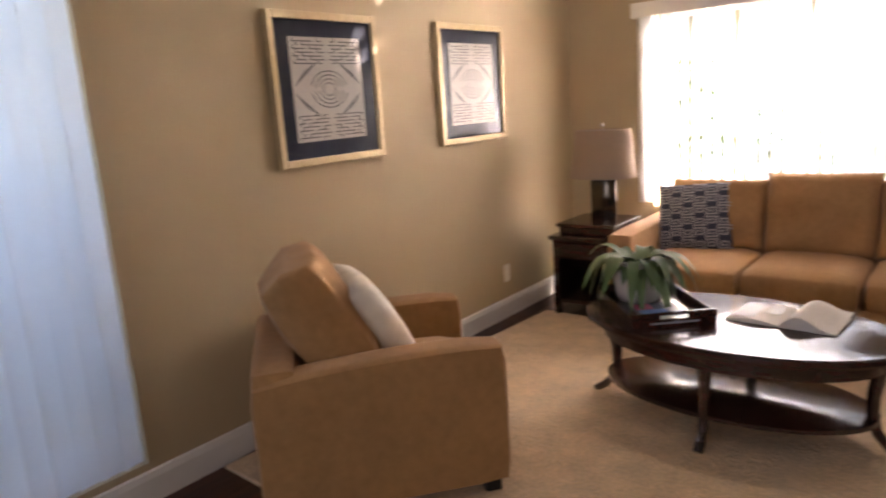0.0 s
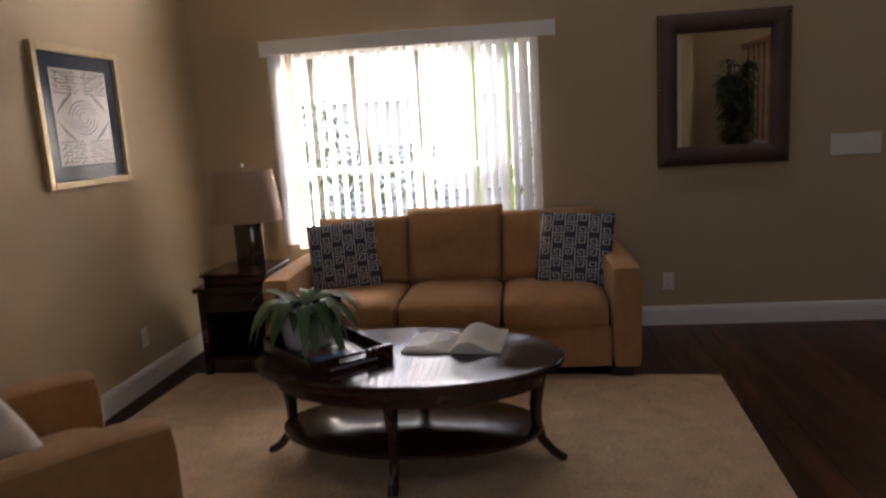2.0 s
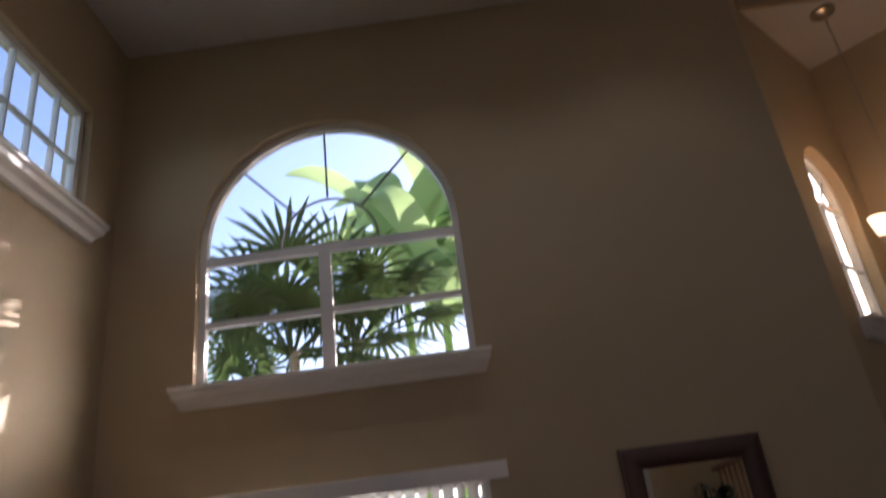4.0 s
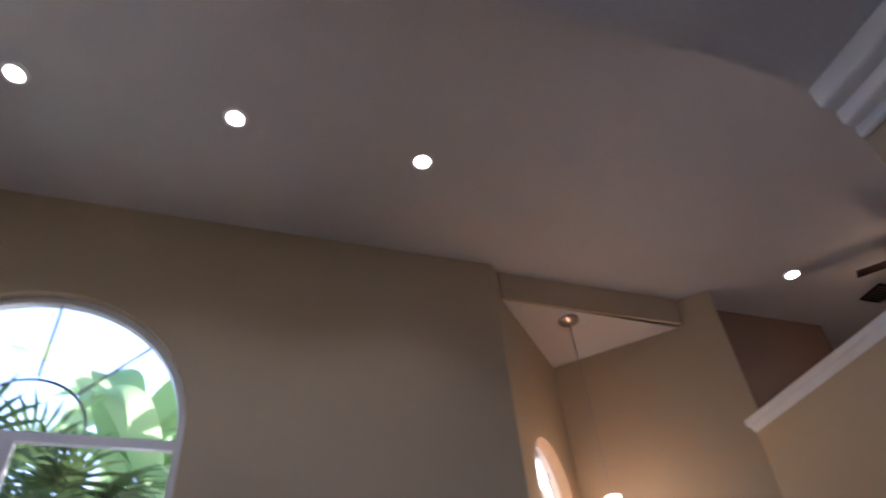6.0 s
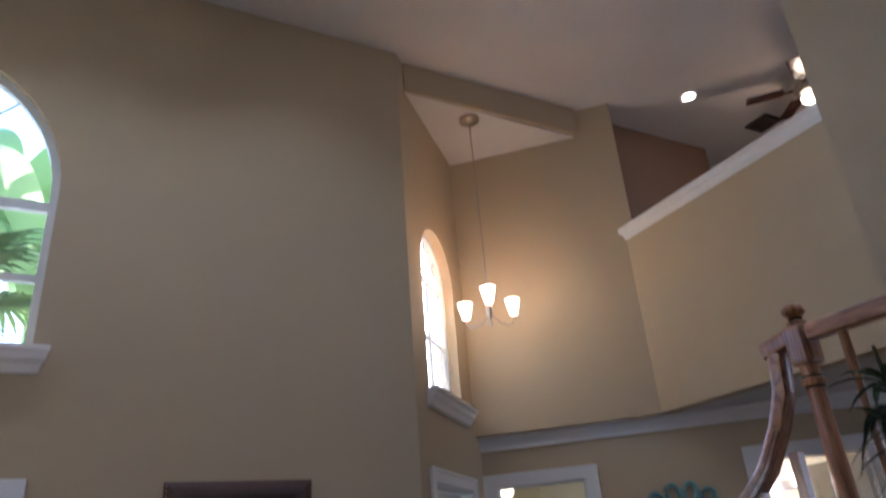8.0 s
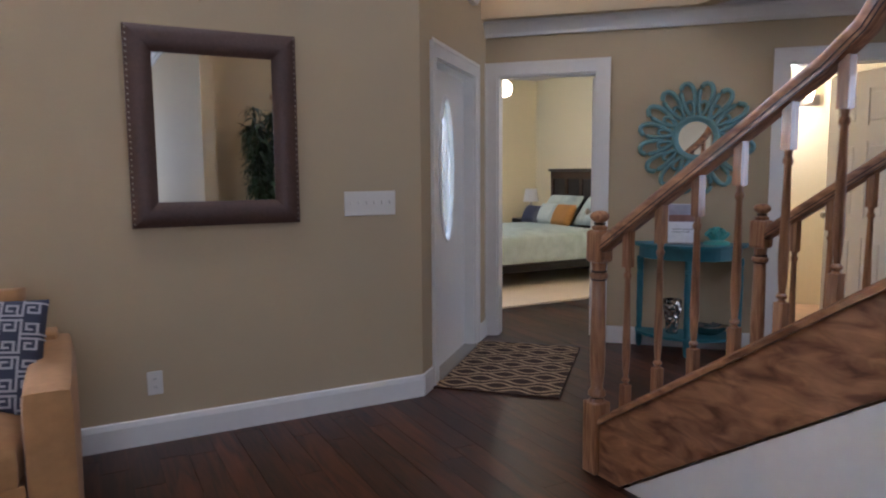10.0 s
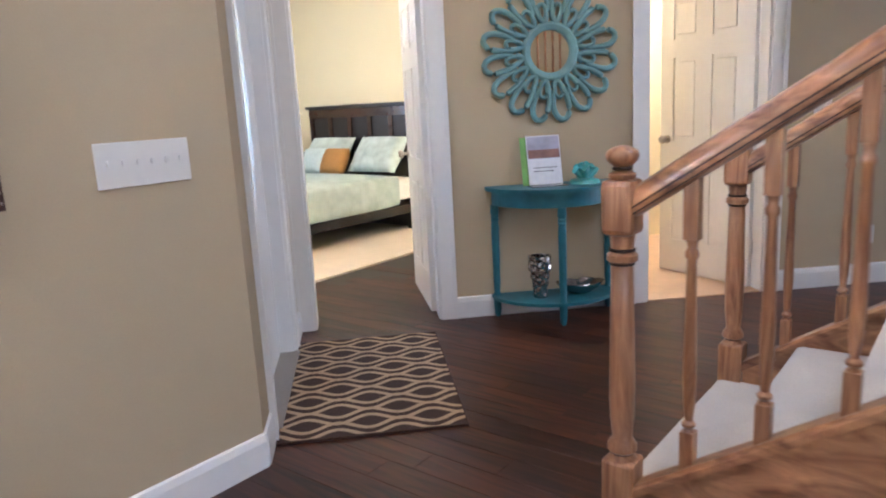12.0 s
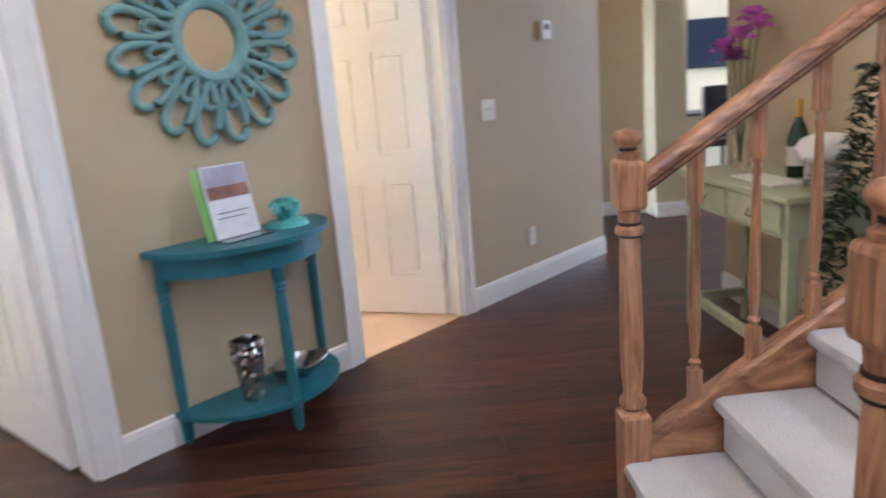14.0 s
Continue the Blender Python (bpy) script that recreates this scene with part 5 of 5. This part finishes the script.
point_light("fan_bulb", (8.72, -1.22, 4.9), 0.7)
vt = empty("ceiling_vent", "dark square ceiling vent upstairs", "vent", pose(9.15, -0.45, HIGH - 0.012))
part("frame", boxed(-0.13, 0.13, -0.13, 0.13, 0, 0.01), BLACK, vt)
for k in range(6):
    part("slat", boxed(-0.11, 0.11, -0.1 + k * 0.036, -0.085 + k * 0.036, -0.006, -0.001), NICKEL, vt)

# ---- bathroom ----
vl = empty("vanity_light", "warm bathroom wall light with glass shade", "wall light", LW @ pose(2.48, 1.98, 1.95))
part("plate", boxed(-0.25, 0.25, -0.03, 0.015, -0.05, 0.05), NICKEL, vl, bevel=0.004)
for x in (-0.15, 0.15):
    bm = bmesh.new()
    lathe(bm, [(0.02, -0.02), (0.035, 0.03), (0.048, 0.1), (0.042, 0.104)], 16, pose(x, -0.09, 0))
    part("glass_cup", bm, cup, vl, smooth=40)
point_light("bath_bulb", LW @ Vector((2.4, 1.55, 1.95)), 2.6, (1.0, 0.86, 0.72))

# ---- bedroom ----
bd = empty("bed", "made bed with sage quilt and dark headboard", "bed", pose(9.44, 3.5, 0))  # head towards +x
QUILT = material("sage_damask_quilt", (0.36, 0.44, 0.42), 0.8, grain=9, amount=0.2, bump=0.3, spot=5)
part("mattress", slab(bmesh.new(), 2.0, 1.58, 0.24, 0.05, pose(-1.06, 0, 0.33)), material("white_linen", (0.7, 0.7, 0.68), 0.9), bd, smooth=40)
part("quilt", slab(bmesh.new(), 1.72, 1.68, 0.34, 0.07, pose(-1.22, 0, 0.28), 0.02), QUILT, bd, "sage green damask quilt", smooth=50)
part("bed_rail", boxed(-2.08, -0.06, -0.80, 0.80, 0.2, 0.29), BLACK, bd, bevel=0.006)
for x in (-2.0, -0.15):
    for y in (-0.76, 0.70):
        part("leg", boxed(x, x + 0.06, y, y + 0.06, 0.019, 0.2), BLACK, bd)
hb = part("headboard", boxed(-0.05, 0.0, -0.82, 0.82, 0.019, 1.30), BLACK, bd, "dark panelled wooden headboard", bevel=0.006)
part("headboard_cap", boxed(-0.075, 0.02, -0.85, 0.85, 1.30, 1.335), BLACK, hb, bevel=0.005)
for k in range(6):
    y = -0.80 + k * 0.307
    part("stile", boxed(-0.066, -0.0505, y, y + 0.06, 0.6, 1.29), ESPRESSO, hb)
part("top_rail", boxed(-0.068, -0.0505, -0.8, 0.8, 1.20, 1.29), ESPRESSO, hb)
rnd = random.Random(2)
SAGE = material("sage_pillowcase", (0.40, 0.48, 0.45), 0.85, grain=12, amount=0.25, bump=0.15)
for lab, x, y, w, d, t, mat in (("sage green bed pillow", -0.24, -0.42, 0.68, 0.44, 38, SAGE), ("sage green bed pillow", -0.24, 0.36, 0.68, 0.44, 38, SAGE), ("small ochre cushion on the bed", -0.42, 0.05, 0.34, 0.3, 30, material("ochre_cotton", (0.34, 0.17, 0.04), 0.85)), ("small pale cushion on the bed", -0.42, 0.38, 0.36, 0.3, 30, material("pale_blue_cotton", (0.42, 0.5, 0.5), 0.85)), ("small dark blue cushion on the bed", -0.5, 0.62, 0.3, 0.26, 30, KEYBLUE)):
    bm = bmesh.new()
    pillow(bm, w, d, 0.16, None, 12, 0.15, 0.45, 0.02)
    tagged(part("bed_pillow", bm, mat, m=pose(9.44 + x, 3.5 + y, 0.62 + d * 0.42, 0, t - 90, 0) @ pose(0, 0, 0, 0, 0, 90), smooth=70), lab, "pillow")
ns = empty("nightstand", "dark nightstand beside the bed", "nightstand", pose(9.25, 4.55, 0.018))
part("body", boxed(-0.22, 0.22, -0.2, 0.2, 0.08, 0.62), BLACK, ns, bevel=0.006)
part("drawer", boxed(-0.236, -0.221, -0.17, 0.17, 0.4, 0.58), BLACK, ns)
for x in (-0.2, 0.16):
    for y in (-0.18, 0.14):
        part("leg", boxed(x, x + 0.04, y, y + 0.04, 0, 0.08), BLACK, ns)
bl = empty("bedside_lamp", "small bedside lamp with white shade", "lamp", pose(9.22, 4.55, 0.638))
bm = bmesh.new()
lathe(bm, [(0.06, 0), (0.06, 0.015), (0.015, 0.03), (0.03, 0.14), (0.012, 0.22), (0.008, 0.27)], 16)
part("base", bm, NICKEL, bl, smooth=40)
bm = bmesh.new()
n = 20
rings = [[bm.verts.new((r * math.cos(6.2832 * i / n), r * math.sin(6.2832 * i / n), z)) for i in range(n)] for r, z in ((0.11, 0.24), (0.08, 0.42), (0.077, 0.42), (0.107, 0.24))]
for p, q in zip(rings, rings[1:] + rings[:1]):
    for i in range(n):
        bm.faces.new((p[i], p[(i + 1) % n], q[(i + 1) % n], q[i]))
part("shade", bm, VINYL, bl, smooth=40)
bf = empty("ceiling_fan", "bedroom ceiling fan with lit globe", "ceiling fan", pose(7.75, 2.98, 0))
bm = bmesh.new()
lathe(bm, [(0.07, 2.599), (0.07, 2.57), (0.015, 2.56), (0.015, 2.45), (0.1, 2.42), (0.11, 2.36), (0.06, 2.30)], 20)
part("motor", bm, NICKEL, bf, smooth=40)
bm = bmesh.new()
lathe(bm, [(0.03, 2.30), (0.075, 2.26), (0.085, 2.20), (0.06, 2.14), (0.01, 2.12)], 20)
part("light_globe", bm, cup, bf, smooth=50)
for k in range(5):
    bm = bmesh.new()
    box(bm, 0.1, 0.6, -0.06, 0.06, 2.385, 2.394)
    part("blade", bm, ESPRESSO, bf, bevel=0.003, m=pose(0, 0, 0, 0, 0, 72 * k + 30))
point_light("bedroom_bulb", (7.75, 2.98, 2.05), 0.7, (1.0, 0.84, 0.62))

# ---- hall beyond the stairs ----
SAGEW = material("sage_green_painted_wood", (0.40, 0.42, 0.26), 0.5, grain=14, amount=0.18, bump=0.06)
gt = empty("hall_table", "sage green two drawer hall table", "hall table", pose(7.52, -2.06, 0, 0, 0, 1.5))  # front towards local y
part("tabletop", boxed(-0.49, 0.49, -0.36, 0.03, 0.775, 0.80), SAGEW, gt, bevel=0.005)
part("drawer_box", boxed(-0.45, 0.45, -0.335, -0.004, 0.63, 0.775), SAGEW, gt)
for x in (-0.22, 0.22):
    dr = part("drawer", boxed(x - 0.195, x + 0.195, -0.004, 0.012, 0.65, 0.76), SAGEW, gt, bevel=0.004)
    bm = bmesh.new()
    tube(bm, [(x - 0.03, 0.014, 0.715), (x - 0.025, 0.03, 0.69), (x + 0.025, 0.03, 0.69), (x + 0.03, 0.014, 0.715)], 0.004, 6)
    part("handle", bm, BLACK, dr)
for x in (-0.45, 0.405):
    for y in (-0.335, -0.05):
        part("leg", boxed(x, x + 0.045, y, y + 0.045, 0, 0.63), SAGEW, gt, bevel=0.004)
for y in (-0.33, -0.045):
    part("stretcher", boxed(-0.405, 0.405, y, y + 0.035, 0.13, 0.17), SAGEW, gt)
for x in (-0.445, 0.41):
    part("stretcher", boxed(x, x + 0.035, -0.29, -0.05, 0.13, 0.17), SAGEW, gt)
GT = gt.matrix_basis.copy()
fv = empty("flower_vase", "glass vase with magenta orchid blooms", "flowers", GT @ pose(0.34, -0.22, 0.801))
bm = bmesh.new()
lathe(bm, [(0.04, 0), (0.045, 0.01), (0.03, 0.1), (0.045, 0.18), (0.042, 0.18), (0.027, 0.1), (0.04, 0.015)], 20)
part("vase", bm, CLEAR, fv, smooth=40)
rnd = random.Random(8)
PETAL = material("magenta_petal", (0.62, 0.15, 0.55), 0.6, grain=30, amount=0.3)
for k in range(5):
    a = k * 1.3
    tip = Vector((0.075 * math.cos(a), 0.075 * math.sin(a), 0.50 + 0.045 * k))
    bm = bmesh.new()
    tube(bm, [(0, 0, 0.03), tip * 0.5 + Vector((0, 0, 0.06)), tip], 0.004, 6)
    stem = part("stem", bm, FERN, fv)
    bm = bmesh.new()
    for ring, (cnt, ln) in enumerate(((10, 0.085), (9, 0.07), (7, 0.05))):
        for j in range(cnt):
            blade(bm, tip, 6.2832 * j / cnt + ring, ln, 0.026, 0.35 + 0.6 * ring, 0.4, 4, 0.5)
    part("bloom", bm, PETAL, stem, "magenta bloom", smooth=80)
wb = empty("wine_bottle", "green wine bottle with gold foil neck", "bottle", GT @ pose(-0.05, -0.27, 0.801))
bm = bmesh.new()
lathe(bm, [(0.04, 0), (0.042, 0.01), (0.042, 0.17), (0.03, 0.21), (0.015, 0.24), (0.015, 0.32)], 20)
part("glass_body", bm, material("dark_green_glass", (0.01, 0.03, 0.008), 0.08), wb, smooth=40)
bm = bmesh.new()
lathe(bm, [(0.016, 0.25), (0.0165, 0.315), (0.014, 0.325)], 16)
part("foil", bm, material("gold_foil", (0.6, 0.38, 0.1), 0.35, 0.8), wb)
part("label", turned_leg([(0.0425, 0.05), (0.0428, 0.13)], 20), PAPER, wb)
ib = empty("candy_jar", "glass jar of white and blue pebbles", "jar", GT @ pose(-0.36, -0.2, 0.801))
bm = bmesh.new()
lathe(bm, [(0.075, 0), (0.08, 0.01), (0.08, 0.12), (0.076, 0.12), (0.074, 0.012)], 24)
part("jar", bm, CLEAR, ib, smooth=40)
bm = bmesh.new()
for k in range(60):
    r, a = 0.06 * math.sqrt(rnd.random()), rnd.uniform(0, 6.283)
    lathe(bm, [(0.003, -0.01), (0.012, -0.004), (0.012, 0.004), (0.003, 0.01)], 6, pose(r * math.cos(a), r * math.sin(a), 0.022 + 0.07 * rnd.random()))
tagged(part("pebbles", bm, WHITEPOT, ib), kind="stuff")
bm = bmesh.new()
pillow(bm, 0.17, 0.17, 0.12, pose(0, 0, 0.15), 10, 0.1, 0.5)
part("dome_lid", bm, PLASTIC, ib, smooth=60)
wt = empty("serving_tray", "white tray on the hall table", "tray", GT @ pose(-0.08, -0.12, 0.801))
part("bottom", boxed(-0.17, 0.17, -0.07, 0.07, 0, 0.01), PLASTIC, wt, bevel=0.003)
tb = empty("topiary", "dark green topiary beside the hall table", "plant", pose(6.80, -2.24, 0))
bm = bmesh.new()
lathe(bm, [(0.1, 0), (0.13, 0.22), (0.12, 0.22)], 18)
part("pot", bm, BLACK, tb)
bm = bmesh.new()
for k in range(900):
    z = rnd.uniform(0.25, 1.25)
    r = 0.20 * (1.28 - z) + 0.05
    a = rnd.uniform(0, 6.283)
    blade(bm, (r * 0.8 * math.cos(a), r * 0.8 * math.sin(a), z), a + rnd.uniform(-1, 1), 0.07, 0.012, rnd.uniform(0, 1), 0.5, 2)
tagged(part("foliage", bm, DARKLEAF, tb), kind="stuff")

tv = empty("television", "wall mounted flat black television", "television", pose(13.28, -4.55, 1.54))
part("panel", boxed(-0.05, -0.001, -0.5, 0.5, -0.29, 0.29), BLACK, tv, bevel=0.006)
part("screen", boxed(-0.0535, -0.051, -0.48, 0.48, -0.27, 0.27), material("dark_screen", (0.03, 0.04, 0.06), 0.1), tv)
dk = empty("desk", "dark desk in the study", "desk", pose(12.9, -4.3, 0))
part("desktop", boxed(-0.3, 0.35, -0.7, 0.7, 0.72, 0.75), BLACK, dk, bevel=0.004)
for x in (-0.28, 0.29):
    for y in (-0.66, 0.62):
        part("leg", boxed(x, x + 0.045, y, y + 0.045, 0, 0.72), BLACK, dk)
oc = empty("office_chair", "black upholstered office chair at the desk", "chair", pose(12.2, -4.05, 0))
part("seat", slab(bmesh.new(), 0.5, 0.5, 0.09, 0.03, pose(0, 0, 0.42)), BLACK, oc, smooth=40)
part("backrest", slab(bmesh.new(), 0.08, 0.46, 0.55, 0.03, pose(-0.24, 0, 0.52)), BLACK, oc, smooth=40)
for x in (-0.2, 0.2):
    for y in (-0.2, 0.2):
        part("leg", boxed(x - 0.018, x + 0.018, y - 0.018, y + 0.018, 0, 0.43), BLACK, oc)

# ---- outside ----


def fan_palm(x, y, h, seed, fronds=12, size=0.8):
    p = empty("fan_palm", "fan palm with dark green pleated fronds outside", "palm tree", pose(x, y, -0.15), "garden palms")
    rnd = random.Random(seed)
    bm = bmesh.new()
    tube(bm, [(0.03 * math.sin(k), 0.02 * math.cos(2 * k), h * k / 8) for k in range(9)], [0.06 - 0.002 * k for k in range(9)], 10)
    part("trunk", bm, material("palm_bark", (0.3, 0.26, 0.2), 0.95, grain=12, amount=0.4, bump=0.8, relief=0.02) if "palm_bark" not in bpy.data.materials else bpy.data.materials["palm_bark"], p)
    for k in range(fronds):
        az = 2.4 * k + rnd.uniform(-0.3, 0.3)
        el = rnd.uniform(-0.35, 1.2)
        d = Vector((math.cos(az) * math.cos(el), math.sin(az) * math.cos(el), math.sin(el)))
        hub = Vector((0, 0, h)) + d * rnd.uniform(0.5, 0.9) * size
        bm = bmesh.new()
        tube(bm, [(0, 0, h - 0.05), Vector((0, 0, h)) + d * 0.3 * size, hub], [0.018, 0.014, 0.01], 6)
        fr = part("frond", bm, LEAF, p)
        bm = bmesh.new()
        side = d.cross(Vector((0, 0, 1))).normalized()
        nrm = side.cross(d).normalized()
        for j in range(22):
            a = radians(-125 + 250 * j / 21)
            out = (d * math.cos(a) + side * math.sin(a)).normalized()
            L = size * rnd.uniform(0.62, 0.8) * (0.75 + 0.25 * math.cos(a))
            wv = out.cross(nrm).normalized()
            last = None
            for t in (0.0, 0.35, 0.7, 1.0):
                c = hub + out * L * t + Vector((0, 0, -0.25 * L * t * t)) + nrm * 0.04 * size * math.sin(3.14 * t)
                wd = size * 0.030 * (0.25 + 2.4 * t * (1 - t) if t < 1 else 0.03)
                now = [bm.verts.new(c + wv * wd + nrm * wd * 0.6), bm.verts.new(c), bm.verts.new(c - wv * wd + nrm * wd * 0.6)]
                if last:
                    bm.faces.new((last[0], last[1], now[1], now[0]))
                    bm.faces.new((last[1], last[2], now[2], now[1]))
                last = now
        part("leaflets", bm, LEAF, fr, smooth=80)
    return p


fan_palm(1.45, 1.5, 3.45, 3, 17, 0.95)
fan_palm(1.85, 2.4, 3.75, 5, 14, 0.95)
fan_palm(0.6, 2.9, 3.2, 8, 14, 0.9)
# These two palms, mostly out of view, are added to dapple the sun.
fan_palm(4.3, 2.2, 4.3, 12, 20, 1.0)
fan_palm(4.15, 1.7, 4.9, 21, 18, 0.95)


def banana(x, y, h, seed, count=9, size=1.4):
    p = empty("banana_plant", "banana plant with broad bright green leaves", "banana plant", pose(x, y, -0.15), "garden bananas")
    rnd = random.Random(seed)
    bm = bmesh.new()
    tube(bm, [(0, 0, 0), (0.03, 0, h * 0.5), (0, 0.02, h)], [0.07, 0.06, 0.05], 10)
    part("stalk", bm, BANANA, p)
    for k in range(count):
        bm = bmesh.new()
        az = 2.4 * k + rnd.uniform(-0.3, 0.3)
        blade(bm, (0, 0, h * rnd.uniform(0.85, 1.0)), az, size * rnd.uniform(0.8, 1.15), 0.19 * size * 0.8, rnd.uniform(0.7, 1.6), rnd.uniform(0.7, 1.3), 14, 0.35)
        part("leaf", bm, BANANA, p, smooth=80)
    return p


banana(2.7, 4.1, 5.0, 4, 11, 1.8)
banana(3.1, 5.4, 6.2, 6, 10, 2.1)
# Added mostly out of view so its gaps break up the wall's sun patch.
fan_palm(3.75, 3.0, 5.0, 33, 13, 0.9)
banana(2.2, 4.6, 6.0, 9, 9, 1.9)
# Added beside the window to block sun through the arch's right half.
banana(3.7, 1.65, 3.9, 15, 13, 1.1)
rnd = random.Random(14)
for x, y, r, hh in ((0.3, 2.2, 0.6, 1.2), (1.3, 3.0, 0.8, 1.3), (3.4, 2.6, 0.7, 1.5), (4.6, 3.4, 0.8, 1.6), (0.95, 1.25, 0.5, 1.75), (3.35, 1.3, 0.45, 1.7)):
    sh = empty("shrub", "leafy green garden shrub outside the window", "shrub", pose(x, y, -0.15), "garden shrubs")
    bm = bmesh.new()
    for k in range(9):
        a = k * 0.7
        tube(bm, [(0, 0, 0), (0.3 * r * math.cos(a), 0.3 * r * math.sin(a), hh * 0.7)], [0.02, 0.006], 5)
    part("branch", bm, bpy.data.materials["palm_bark"], sh)
    bm = bmesh.new()
    for k in range(700):
        a, t = rnd.uniform(0, 6.283), rnd.random()
        rr = r * math.sqrt(rnd.random()) * (1 - 0.5 * abs(t - 0.45))
        blade(bm, (rr * math.cos(a), rr * math.sin(a), 0.1 + hh * t), rnd.uniform(0, 6.283), rnd.uniform(0.08, 0.16), 0.025, rnd.uniform(-0.2, 1), 0.6, 3)
    tagged(part("foliage", bm, LEAF, sh), kind="stuff")
nb = empty("neighbour_house", "pale stucco house across the garden", "house", pose(0, 13, -0.15))
part("wall", boxed(-9, 9, 0, 6, 0, 2.3), STUCCO, nb)
bm = bmesh.new()
prism(bm, [(-0.5, 2.3), (6.5, 2.3), (3, 3.2)], -9.4, 9.4, Matrix(((0, 0, 1, 0), (1, 0, 0, 0), (0, 1, 0, 0), (0, 0, 0, 1))))
part("roof", bm, material("pale_roof_tile", (0.55, 0.5, 0.44), 0.8), nb)
for x in (-7.5, 6.5):
    wn_ = part("window", boxed(x, x + 1.2, -0.03, -0.001, 1.0, 2.1), BLACK, nb)
    part("window_frame", boxed(x - 0.06, x + 1.26, -0.045, -0.031, 2.1, 2.16), TRIM, wn_)


setting("wall_garden", boxed(-1.35, -1.2, -9.0, -2.6, -0.15, 1.45), material("weathered_fence_wood", (0.2, 0.18, 0.16), 0.9, grain=20, amount=0.3, bump=0.3), "low weathered garden fence outside the side window", "fence")
setting("ground_side", boxed(-40, XW - 0.2, -40, 0.4, -0.35, -0.15), GROUND, "lawn beside the house", "ground")


# ---- floor planks ----
def planks():
    floor = empty("floor", "dark walnut plank floor with gloss", "floor", kind="structure")
    rnd = random.Random(4)
    width, meshes = 0.125, {}
    near, rest = [], bmesh.new()
    x, col = XW, 0
    while x < 13.4:
        y = -8.9 - rnd.random() * 1.2
        while y < 2.0:
            length = rnd.choice((0.9, 1.15, 1.4))
            y1 = y + length
            mid = y + length / 2
            if x < 6.4 and y > max(0.0, x - XC):
                break
            if x + mid < 9.6 and mid < 2.1 and mid > -9:
                if x > 4.0 and x < 8.2 and -2.0 < mid < 1.4 and len(near) < 290:
                    near.append((x, y, length))
                else:
                    box(rest, x + 0.001, x + width - 0.001, y + 0.001, y1 - 0.001, -0.003, 0.0)
            elif mid > -9 and mid < -1.0 and x + mid >= 9.6:
                box(rest, x + 0.001, x + width - 0.001, y + 0.001, y1 - 0.001, -0.003, 0.0)
            y = y1
        x += width
        col += 1
    for x, y, length in near:
        if length not in meshes:
            b = bmesh.new()
            box(b, 0.001, width - 0.001, 0.001, length - 0.001, -0.003, 0.0)
            me = bpy.data.meshes.new("plank")
            b.to_mesh(me)
            b.free()
            me.materials.append(FLOORW)
            meshes[length] = me
        ob = new("plank", meshes[length])
        ob.parent = floor
        ob.location = (x, y, 0)
    tagged(part("plank_field", rest, FLOORW, floor), kind="stuff")


planks()
